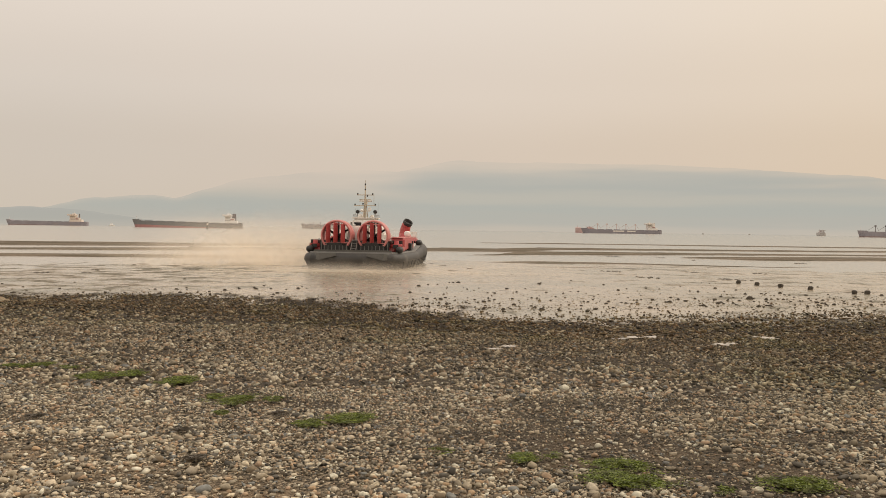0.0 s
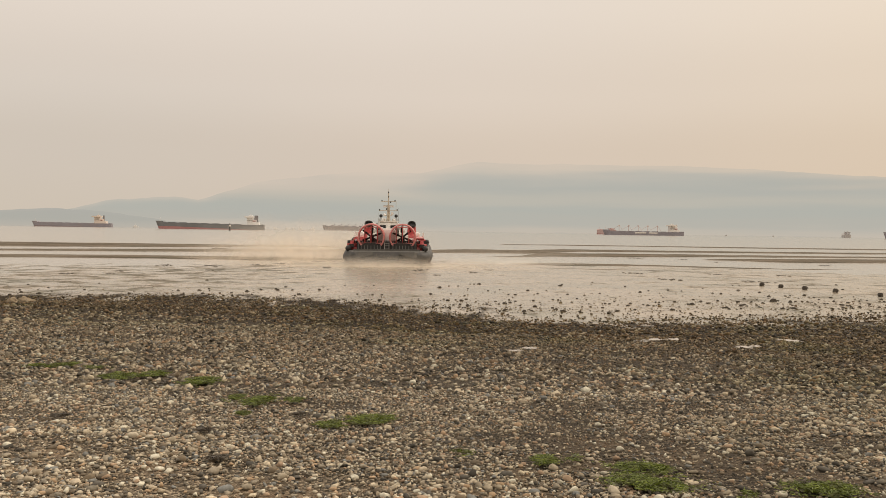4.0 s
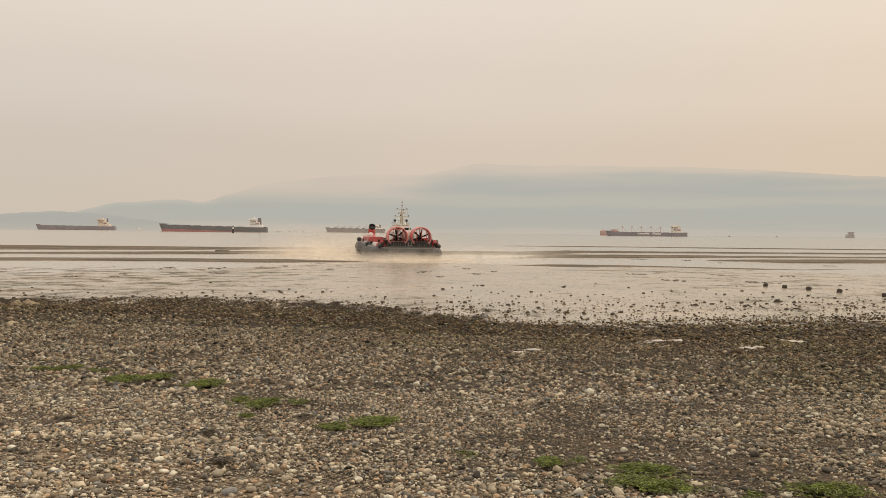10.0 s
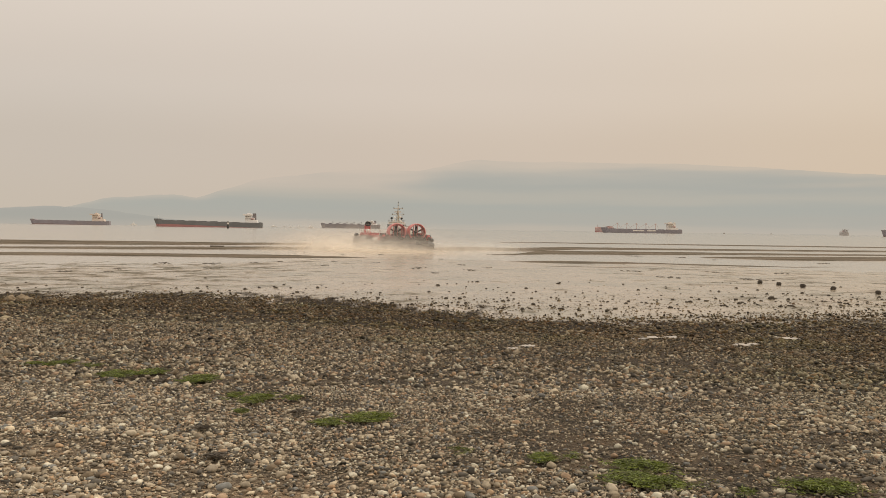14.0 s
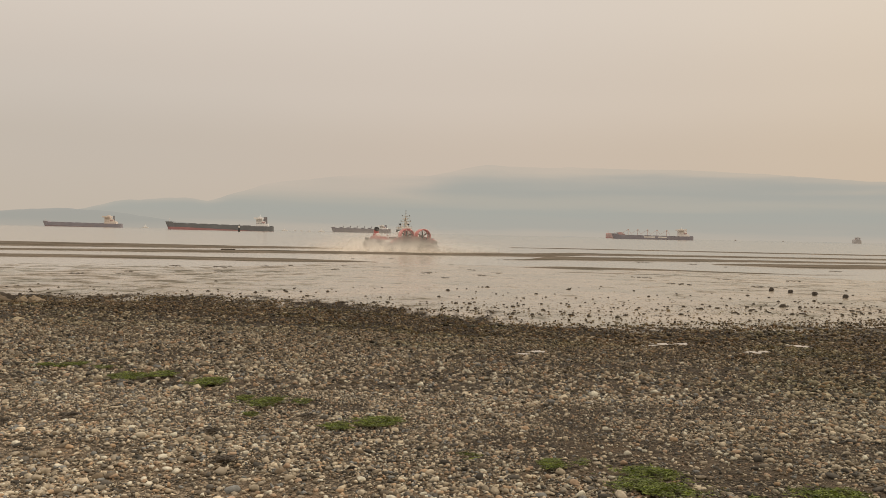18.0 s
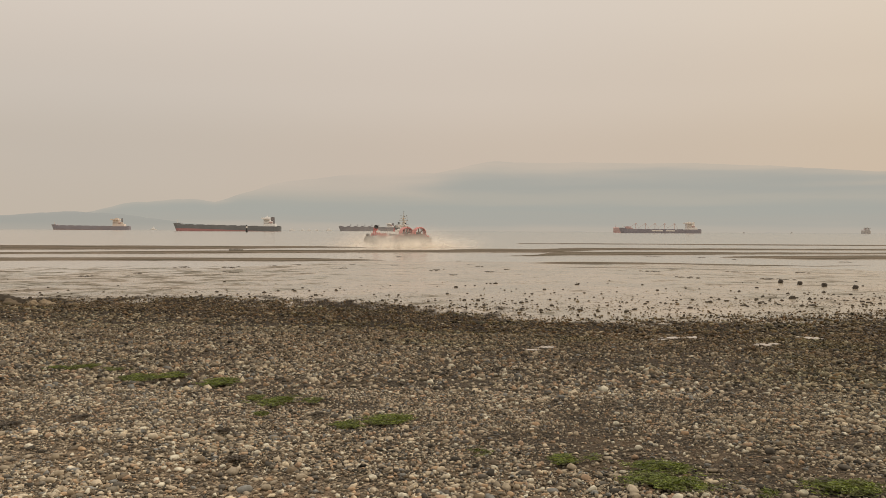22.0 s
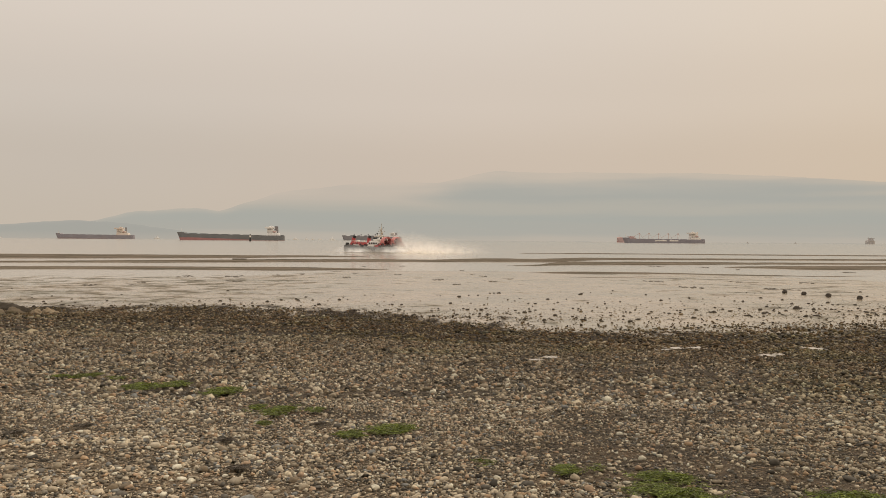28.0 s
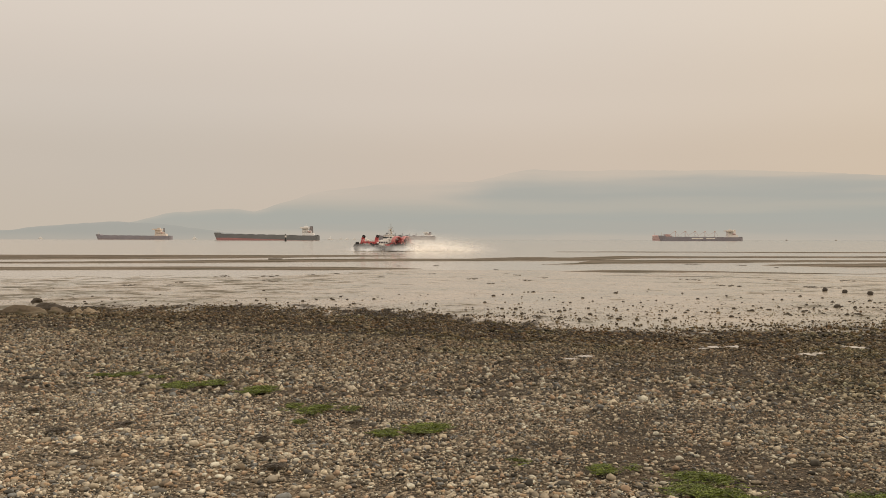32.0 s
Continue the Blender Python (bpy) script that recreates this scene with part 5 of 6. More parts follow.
    for y, z in ((-1.15, 6.9), (1.15, 6.9), (-0.85, 8.1), (0.85, 8.1), (0.25, 7.0), (-0.25, 7.9), (0, 8.6), (0, 9.2)):
        part("mast_lamp", lathe([(0.05, 0), (0.08, 0.05), (0.08, 0.17), (0.03, 0.22)], 10, at=(0.0, y, z)), M_BLACK, mast)
    part("cross_arm", box(0.08, 1.3, 0.07, (0, 0, 7.55)), M_CREAM, mast)
    for k in range(9):
        z = 5.4 + k * 0.32
        w = 0.24 * (1 - k / 11)
        part("mast_rung", rod((0.3 * (1 - k / 9), -w, z), (0.3 * (1 - k / 9), w, z), 0.025, seg=6), M_CREAM, mast)
    part("radar_pedestal", box(0.35, 0.4, 0.3, (0.42, 0, 7.05), 0.05), M_WHITE, mast)
    part("mast_platform", box(0.9, 0.9, 0.06, (0.25, 0, 6.25), 0.02), M_CREAM, mast)
    part("horn_speaker", lathe([(0.05, 0), (0.09, 0.15), (0.2, 0.35)], 12, "X", (0.3, 0.5, 6.35)), M_WHITE, mast, smooth=True)
    part("navigation_box", box(0.3, 0.34, 0.4, (0.1, -0.5, 6.3), 0.04), M_WHITE, mast)
    part("mast_top", rod((0, 0, 9.2), (0, 0, 9.78), 0.03, 0.02, 6), M_CREAM, mast)
    part("aerial", rod((0, -1.0, 6.9), (0, -1.0, 8.15), 0.025, seg=6), M_CREAM, mast)
    part("whip_aerial", rod((1.2, -1.3, 5.1), (1.2, -1.3, 7.3), 0.02, 0.01, 6), M_STEEL, craft)
    part("whip_aerial", rod((1.2, 1.3, 5.1), (1.2, 1.3, 6.6), 0.02, 0.01, 6), M_STEEL, craft)
    for s in (-1, 1):
        post = part("searchlight_post", rod((0.9, s * 1.0, 5.2), (0.9, s * 1.0, 6.05), 0.06), M_STEEL, craft)
        lamp = lathe([(0.08, -0.2), (0.2, -0.12), (0.23, 0.15), (0.19, 0.2)], 16, "X", (0.9, s * 1.0, 6.22))
        part("searchlight", lamp, M_BLACK, post, "round black searchlight", smooth=True)
    part("life_raft", lathe([(0.3, -0.6), (0.36, -0.5), (0.36, 0.5), (0.3, 0.6)], 16, "X", (-1.2, 1.9, 4.3)), M_WHITE, craft, smooth=True)
    part("life_raft", lathe([(0.3, -0.6), (0.36, -0.5), (0.36, 0.5), (0.3, 0.6)], 16, "X", (-1.2, -1.9, 4.3)), M_WHITE, craft, smooth=True)
    return craft


craft = build_hovercraft()

# seconds, bearing of the mast, distance, degrees that the bow points to the left of the line of sight
COURSE = [(0, -3.65, 97, -9.5), (1, -3.69, 100.5, -7.8), (2, -3.66, 104.3, -6.0), (3, -3.65, 108.5, -4.2), (4.5, -3.40, 114.6, 0), (6, -3.19, 121.5, 3.2), (7.5, -3.02, 130, 7.0),
          (9, -2.87, 138.5, 10.2), (11, -2.75, 148.5, 12.8), (13, -2.72, 159.5, 15), (15, -2.74, 173, 17.2), (17, -2.81, 187.5, 19.4), (18.5, -2.95, 199, 21), (20, -3.14, 212, 22.6),
          (21.5, -3.42, 226, 24.4), (23, -3.79, 239.5, 26.6), (25, -4.26, 257, 29.8), (26.5, -4.72, 270, 32), (28, -5.25, 281, 34.5), (30, -6.0, 291, 37), (32, -6.88, 298, 39)]


def craft_pose(t):
    ts, az, d, psi = (np.array(c, float) for c in zip(*COURSE))
    a, r, p = np.interp(t, ts, az), np.interp(t, ts, d), np.interp(t, ts, psi)
    z = 0.05 + 0.05 * math.sin(t * 1.3)
    return pose(math.sin(radians(a)) * r, math.cos(radians(a)) * r, z, 0.5 * math.sin(t * 0.9), 0.4 * math.sin(t * 1.1), 90 - a + p)


# ---- spray: veils of fine drops thrown up by the air cushion ----
def veil_mesh(name, w, h, bulge, layers, gap, seed, fall=0.0):
    """Bowed, rippled veils one behind the other; along x, rising in z, bulging towards -y."""
    nx, nz = 30, 10
    co, faces, uvs = [], [], []
    for k in range(layers):
        base = len(co)
        for j in range(nz + 1):
            for i in range(nx + 1):
                u, v = i / nx, j / nz
                x = (u - 0.5) * w * (1 - 0.12 * k)
                q = noise.noise(Vector((u * 4 + seed, v * 2.0, k * 3.3)))
                y = -bulge * (1 - (2 * u - 1) ** 2) * (1 - 0.4 * v) + k * gap + 0.8 * q
                co.append((x, y, v * h * (1 - 0.1 * k) * (1 - fall * u) - 0.05))
                uvs.append((u, v))
        faces += [(base + j * (nx + 1) + i, base + j * (nx + 1) + i + 1, base + (j + 1) * (nx + 1) + i + 1, base + (j + 1) * (nx + 1) + i) for j in range(nz) for i in range(nx)]
    me = bpy.data.meshes.new(name)
    me.from_pydata(co, [], faces)
    layer = me.uv_layers.new(name="veil")
    layer.data.foreach_set("uv", [c for lp in me.loops for c in uvs[lp.vertex_index]])
    me.shade_smooth()
    return me


VEIL_FRONT = veil_mesh("veil_front", 34, 5.2, 4.0, 1, 1.6, 1)
VEIL_TALL = veil_mesh("veil_tall", 38, 8.5, 4.0, 1, 3.0, 2)
VEIL_LOW = veil_mesh("veil_low", 36, 4.6, 4.0, 1, 2.0, 3)
PLUME = veil_mesh("plume", 38, 10.5, 4.0, 1, 3.0, 4, 0.6)
CURTAIN = veil_mesh("curtain", 15, 2.8, 2.0, 1, 0.8, 5)
VEIL_BASE = veil_mesh("veil_base", 32, 2.6, 3.0, 1, 1.0, 8)
VEIL_WHITE = veil_mesh("veil_white", 36, 4.6, 4.0, 1, 2.0, 6)
VEIL_SKIRT = veil_mesh("veil_skirt", 15, 2.8, 2.0, 1, 0.8, 7)
# each veil: mesh, material, and its offset along the view (right, away, up) from the craft at some times
VEILS = [
    ("muddy_mist", VEIL_FRONT, M_HAZE, [(0, -1, -10, -3.6), (9, -1, -10, -3.2), (12, -4, -9, -1.8), (17, -2, -8, -1.1), (23, -1, -8, -0.9), (25, -1, -8, -1.3), (27, 2, -7, -2.4), (32, 6, -6, -3.4)]),
    ("muddy_mist", VEIL_TALL, M_HAZE, [(0, -12, 16, -1.4), (4, -12, 18, -2.0), (9, -10, 18, -2.2), (10.5, -10, 16, -4.5), (12, -8, -7, -2.6), (17, -3, -9, -1.5), (23, 0, -9, -1.7), (25, 1, -9, -2.3), (27, 4, 6, -4.2), (32, 4, 12, -5.5)]),
    ("muddy_mist", VEIL_TALL, M_MIST, [(0, -10, 12, -0.6), (6, -10, 20, -1.2), (12, -11, 20, -1.4), (17, -8, 20, -2.5), (22, -5, 18, -3.0), (25, 0, 14, -4.5), (32, 0, 14, -7.5)]),
    ("muddy_mist", VEIL_LOW, M_MIST, [(0, 8, -14, -2.5), (3, 7, -15, -2.6), (6, 4, -17, -2.8), (13, 2, -20, -2.6), (20, 0, -16, -2.8), (26, 8, -10, -3.2), (32, 12, -4, -3.0)]),
    ("muddy_mist", VEIL_LOW, M_MIST, [(0, -15, 4, -0.6), (6, -15, 12, -0.8), (9, -15, 16, -0.6), (10.5, -15, 8, -1.4), (13, -13, -5, -0.4), (17, -11, -5, -1.4), (20, -9, -5, -2.0), (26, -9, -4, -3.0), (32, -9, -3, -3.2)]),
    ("muddy_mist", VEIL_LOW, M_HAZE, [(0, 15, 2, -3.0), (6, 14, 2, -1.2), (13, 14, 3, -1.2), (20, 9, -6, -0.6), (24, 9, -6, -0.5), (26, 12, 6, -2.6), (32, 12, 6, -4.0)]),
    ("muddy_mist", VEIL_BASE, M_BASE, [(0, -1, -12, -1.25), (3, -1, -12, -1.1), (6, 0, -11.5, -0.8), (10, -1, -11, -0.8), (14, -2, -10.5, -1.1), (20, -1, -10, -1.4), (25, 0, -10, -1.6), (27, 0, -10, -2.0), (32, 0, -10, -3.0)]),
    ("muddy_mist", CURTAIN, M_HAZE, [(0, -3, -11.5, -1.3), (6, 0, -10.5, -0.6), (9, 1, -10, -0.9), (13, 0, -10, -1.0), (20, 0, -10, -0.6), (26, 0, -9, -2.0), (32, 0, -9, -3.0)]),
    ("white_spray", PLUME, M_PLUME, [(0, 14, 14, -11), (17, 16, 10, -11), (22, 18, 8, -10), (24.5, 20, 6, -6.4), (26, 21, -5, -3.0), (28, 21, -6, -1.2), (32, 22, -6, -0.8)]),
    ("white_spray", PLUME, M_PLUME, [(0, 10, 14, -11), (22, 18, 12, -11), (25, 20, 9, -7.0), (28, 26, 8, -3.6), (32, 27, 8, -3.2)]),
    ("white_spray", VEIL_WHITE, M_PLUME, [(0, 12, 12, -5.2), (20, 16, 6, -5.2), (24, 17, -2, -3.4), (26, 18, -5, -1.0), (32, 20, -6, -0.3)]),
    ("skirt_spray", VEIL_SKIRT, M_SPRAY, [(0, -4, -9, -2.9), (12, -4, -9, -2.6), (20, -7, -7.5, -1.6), (25, -8, -7.0, -0.8), (28, -8.5, -6.0, 0.0), (32, -8.5, -5.5, 0.0)]),
    ("skirt_spray", VEIL_SKIRT, M_SPRAY, [(0, 4, -9, -2.9), (12, 4, -9, -2.6), (20, 3, -7.5, -1.6), (25, 2, -7.5, -1.0), (28, 3, -9.0, 0.1), (32, 3, -9.0, 0.1)]),
]
MOVING_CLOUDS = []
for vname, vmesh, vmat, vrows in VEILS:
    if not vmesh.materials:
        vmesh.materials.append(vmat)
    cloud = tagged(new(vname, vmesh), "muddy tan mist thrown up by the hovercraft" if vname == "muddy_mist" else "pale water spray thrown up by the hovercraft", "spray", kind="stuff")
    cloud.material_slots[0].link = "OBJECT"
    cloud.material_slots[0].material = vmat
    MOVING_CLOUDS.append((cloud, vrows))


# ---- things on the flat and the beach ----
def on_ground(x, y, sink=0.0):
    return float(ground_z(np.array([float(x)]), np.array([float(y)]))[0]) - sink


def build_stumps():
    for i, (x, y) in enumerate([(26.85, 71.06), (27.62, 69.03), (28.77, 67.16), (29.81, 64.19), (31.17, 60.24), (32.19, 60.39), (32.3, 57.6)]):
        t = empty("timber_stump", "dark barnacled timber pile stump standing on wet mud", "stump", "row of pile stumps", pose(x, y, on_ground(x, y, 0.05), 0, 0, i * 50))
        bm = lathe([(0.19, -0.1), (0.19, 0.1), (0.185, 0.2), (0.16, 0.29), (0.1, 0.33), (0.03, 0.33)], 12)
        for v in bm.verts:
            k = 1 + 0.25 * noise.noise(v.co * 6 + Vector((i * 3.0, 0, 0)))
            v.co.x, v.co.y = v.co.x * k, v.co.y * k
        part("timber", bm, M_STUMP, t)
        part("barnacle_crust", lump(0.2, 0.2, 0.14, 0.5, 2, i, 3.0, at=(0, 0, 0.16)), M_STUMP, t)


build_stumps()


ROCKS_WEST = [(-29.9, 62.1, 0.12), (-30.4, 60.2, 0.08), (-23.9, 57.5, 0.11), (-25.1, 53.5, 0.18), (-23.8, 51.0, 0.13), (-28.6, 53.1, 0.25), (-27.6, 52.3, 0.10), (-37.7, 71.2, 0.09),
              (-25.7, 64.5, 0.09), (-15.9, 58.9, 0.10), (-17.7, 56.6, 0.07), (-20.0, 55.9, 0.07), (-10.0, 58.0, 0.12), (-8.9, 57.6, 0.08), (-5.3, 55.0, 0.09), (-4.3, 54.6, 0.11),
              (-3.7, 54.7, 0.11), (-7.1, 64.1, 0.08), (-5.4, 63.0, 0.06), (-1.4, 63.5, 0.08)]
ROCKS_EAST = [(0.0, 62.4, 0.17), (0.7, 64.3, 0.09), (1.4, 64.4, 0.09), (2.4, 67.1, 0.09), (2.7, 67.2, 0.11), (3.1, 67.2, 0.18), (9.4, 66.6, 0.18), (4.3, 61.1, 0.08), (15.0, 50.6, 0.17),
              (21.0, 53.6, 0.28), (21.9, 53.2, 0.16), (8.6, 57.4, 0.11), (7.0, 52.7, 0.10), (3.4, 59.9, 0.10), (1.6, 54.8, 0.09), (12.9, 72.1, 0.10), (14.6, 67.2, 0.11), (19.4, 60.6, 0.10),
              (15.5, 60.1, 0.08), (25.3, 57.6, 0.10), (24.0, 57.0, 0.08), (23.5, 49.6, 0.13), (20.4, 54.8, 0.09), (11.9, 56.3, 0.07), (16.3, 57.2, 0.08), (15.7, 44.4, 0.13)]


def build_flat_rocks():
    """Dark rocks strewn over the wet mud below the shingle."""
    rng = np.random.default_rng(8)
    protos = []
    for i in range(6):
        ob = mesh_object("rock", lump(1, 0.85, 0.8, 0.4, 2, i + 20, 1.3), M_ROCK)
        protos.append(ob.data)
        bpy.data.objects.remove(ob)
    made = 0
    while made < 270:
        x = rng.uniform(-32, 40)
        e = float(toe(np.array([x]))[0])
        right = x > -2
        y = e + (0.5 + min(24.0, rng.exponential(5.0)) if right else rng.exponential(3.5))
        if y > 84 or abs(x) > 0.62 * y or (not right and rng.random() < 0.5):
            continue
        s = min(0.14, 0.066 * math.exp(abs(rng.normal(0, 0.45))))
        ob = new("rock", protos[made % 6])
        ob.matrix_world = pose(x, y, max(0.0, on_ground(x, y)) - s * 0.05, 0, 0, rng.uniform(0, 360)) @ Matrix.Diagonal((s, s, s, 1))
        tagged(ob, "small dark wet rock lying on the mud", "rock", "rocks on the tidal flat")
        made += 1
    for x, y, s in ROCKS_WEST + ROCKS_EAST:
        ob = new("rock", protos[int(s * 100) % 6])
        ob.matrix_world = pose(x, y, on_ground(x, y, s * 0.12), 0, 0, s * 900) @ Matrix.Diagonal((s, s, s, 1))
        tagged(ob, "dark wet rock standing out on the mud", "rock", "rocks on the tidal flat")


build_flat_rocks()


def build_boulders():
    for i, (label, x, y, sx, sy, sz, rz, mat) in enumerate([
            ("long grey-brown slab of a boulder at the foot of the shingle", -25.3, 44.4, 1.45, 0.6, 0.46, -8, M_BOULDER),
            ("rounded boulder with green algae", -27.3, 44.6, 0.70, 0.55, 0.46, 20, M_BOULDER),
            ("dark wet boulder on the shingle's edge", -23.75, 45.2, 0.58, 0.45, 0.32, -15, M_BOULDER),
            ("dark boulder behind the others", -26.6, 49.6, 0.80, 0.5, 0.38, 5, M_ROCK),
            ("low dark wet boulder", -25.3, 48.6, 0.45, 0.40, 0.34, 40, M_ROCK),
            ("small dark boulder out on the mud", -30.6, 55.6, 0.34, 0.3, 0.34, 10, M_ROCK),
            ("dark boulder half sunk in mud", -29.2, 47.0, 0.9, 0.6, 0.42, 60, M_ROCK),
            ("pale tan rock in a heap of rubble", -22.5, 45.0, 0.34, 0.3, 0.32, 10, M_PALE),
            ("pale tan rock in a heap of rubble", -21.9, 45.2, 0.3, 0.26, 0.3, 50, M_PALE),
            ("pale tan rock in a heap of rubble", -22.2, 45.7, 0.3, 0.3, 0.32, 100, M_PALE),
            ("pale tan rock in a heap of rubble", -21.5, 44.9, 0.24, 0.2, 0.2, 0, M_PALE)]):
        bm = lump(sx, sy, sz, 0.5, 4, i + 2, 1.1)
        # worn flats and a broken grain
        rng = np.random.default_rng(i + 70)
        for _ in range(4):
            d = Vector((rng.normal(), rng.normal(), abs(rng.normal()))).normalized()
            top = max(v.co.dot(d) for v in bm.verts)
            for v in bm.verts:
                v.co -= d * max(0.0, v.co.dot(d) - top * 0.8) * 0.85
        for v in bm.verts:
            v.co += v.co.normalized() * 0.035 * noise.noise(v.co * 7 + Vector((i, 0, 0)))
        ob = mesh_object("boulder", bm, mat, smooth=True)
        ob.matrix_world = pose(x, y, on_ground(x, y, 0.02), 0, 0, rz)
        tagged(ob, label, "boulder", "boulders at the beach foot")


build_boulders()


def weed_mesh(w, d, thick, seed):
    """A slimy mat of short overlapping filaments, dense in the middle of each lobe and thinning out among the stones."""
    rng = np.random.default_rng(seed)
    lobes = [(rng.uniform(-0.4, 0.4), rng.uniform(-0.4, 0.4), rng.uniform(0.3, 0.6)) for _ in range(6)]
    lobes[0] = (0.0, 0.0, 0.62)
    n = int(3000 * w * (d + 0.15) * (0.35 + thick) * 3.0)
    co, faces = [], []
    for _ in range(n):
        a, rr = rng.uniform(0, 2 * math.pi), abs(rng.normal(0, 0.68))
        lx, ly, lr = lobes[int(rng.integers(0, 6))]
        x, y = (lx + math.cos(a) * rr * lr) * w / 2, (ly + math.sin(a) * rr * lr) * d / 2
        bald = fractal(np.array([x * 9 + 40]), np.array([y * 9 + 40]), seed, 3)[0]
        if bald < 0.36 + 0.12 * rr + 0.16 * (1 - thick):
            continue
        h = rng.uniform(0, 2 * math.pi)
        ln, wd = rng.uniform(0.03, 0.08), rng.uniform(0.0011, 0.0028)
        z = 0.004 + 0.022 * thick * bald + rng.uniform(0.0, 0.022) * (1 - 0.4 * min(1, rr))
        px, py, k = x, y, len(co)
        for s in range(3):
            zz = z + rng.uniform(-0.008, 0.008)
            co.append((px - wd * math.sin(h), py + wd * math.cos(h), zz))
            co.append((px + wd * math.sin(h), py - wd * math.cos(h), zz + rng.uniform(-0.006, 0.006)))
            h += rng.uniform(-0.8, 0.8)
            px, py = px + math.cos(h) * ln / 2, py + math.sin(h) * ln / 2
        faces += [(k + 2 * s, k + 2 * s + 1, k + 2 * s + 3, k + 2 * s + 2) for s in range(2)]
    me = bpy.data.meshes.new("weed")
    me.from_pydata(co, [], faces)
    return me


# middle, width, depth and thickness of each patch
GREEN = [(-7.02, 14.87, 0.32, 0.64, 0.4), (-6.60, 15.00, 0.51, 1.02, 0.7), (-5.99, 14.82, 0.51, 0.54, 0.35), (-5.10, 13.53, 0.60, 1.06, 0.55), (-4.66, 13.81, 0.44, 0.94, 0.85),
         (-3.57, 12.98, 0.51, 0.98, 0.8), (-2.65, 11.21, 0.26, 0.83, 0.3), (-2.30, 11.04, 0.39, 0.96, 1), (-1.88, 11.17, 0.23, 0.47, 0.5), (-2.30, 9.98, 0.18, 0.54, 0.3), (-0.76, 9.77, 0.53, 0.75, 1),
         (-1.17, 9.48, 0.39, 0.64, 0.3), (0.25, 7.95, 0.18, 0.37, 0.6), (0.95, 7.56, 0.27, 0.50, 0.65), (1.22, 7.68, 0.28, 0.27, 0.4), (1.75, 7.28, 0.53, 0.47, 0.9),
         (1.78, 6.73, 0.67, 0.63, 0.85), (2.29, 6.35, 0.28, 0.24, 0.7), (3.00, 6.56, 0.54, 0.59, 0.9)]
BROWN = [(-4.26, 9.55, 0.24), (-4.75, 8.98, 0.24), (-3.30, 8.21, 0.2), (-1.92, 7.41, 0.22), (-4.03, 12.60, 0.22), (-2.41, 8.75, 0.14), (0.78, 15.43, 0.2), (-1.63, 9.99, 0.14), (3.02, 6.72, 0.26), (-5.9, 10.6, 0.3)]


def build_weed():
    for i, (x, y, w, d, thick) in enumerate(GREEN):
        me = weed_mesh(w * 1.25, d * 1.15, thick, i + 1)
        me.materials.append(M_WEED)
        ob = new("seaweed_patch", me)
        ob.matrix_world = pose(x, y, on_ground(x, y) + 0.028, -3.4)
        tagged(ob, "thick mat of bright green seaweed lying on the stones" if thick > 0.6 else "thin film of green seaweed among the stones", "seaweed", kind="stuff")
    for i, (x, y, w) in enumerate(BROWN):
        me = weed_mesh(w, w * 0.9, 0.9, i + 60)
        me.materials.append(M_KELP)
        ob = new("seaweed_patch", me)
        ob.matrix_world = pose(x, y, on_ground(x, y) + 0.03, -3.4)
        tagged(ob, "clump of dark brown dried seaweed among the stones", "seaweed", kind="stuff")


build_weed()


def strands(w, i):
    """A ragged heap of eelgrass, low lumps run together in a line."""
    rng = np.random.default_rng(400 + i)
    bm = bmesh.new()
    k = max(4, int(w * 7))
    for j in range(k):
        u = (j + 0.5) / k * 2 - 1
        r = 0.05 + 0.06 * rng.random()
        lump(r * 1.7, r * 2.6, r * 0.55, 0.7, 2, i * 10 + j, 3.0, bm=bm, at=(u * w / 2 + rng.uniform(-0.12, 0.12) * w, rng.uniform(-0.8, 0.8) * w, 0))
    return bm


CLUMPS = [(-13.0, 106.8, 0.71), (-12.5, 94.3, 0.75), (-2.2, 90.7, 1.56), (-0.3, 80.9, 0.75), (1.7, 107.7, 0.57), (2.8, 101.3, 0.80), (3.3, 87.9, 1.28), (5.5, 93.1, 0.49), (-7.5, 104.4, 0.55),
          (-9.5, 140.2, 0.93), (-15.2, 135.9, 0.72), (-19.5, 105.6, 0.98), (34.3, 150.4, 2.19), (41.4, 145.7, 1.54), (21.2, 79.0, 1.36), (57.0, 125.8, 1.33), (20.4, 90.4, 1.79), (29.3, 90.5, 1.20),
          (-31.4, 97.0, 1.80), (-25.9, 97.9, 1.81), (-23.3, 86.2, 1.25), (-22.1, 85.2, 0.68), (-21.9, 101.8, 0.94), (0.3, 121.4, 0.64), (28.6, 77.3, 2.04), (43.7, 135.1, 0.89), (36.3, 90.4, 1.20),
          (-31.0, 82.7, 0.88), (-33.8, 77.1, 1.02), (-29.9, 77.7, 0.72)]


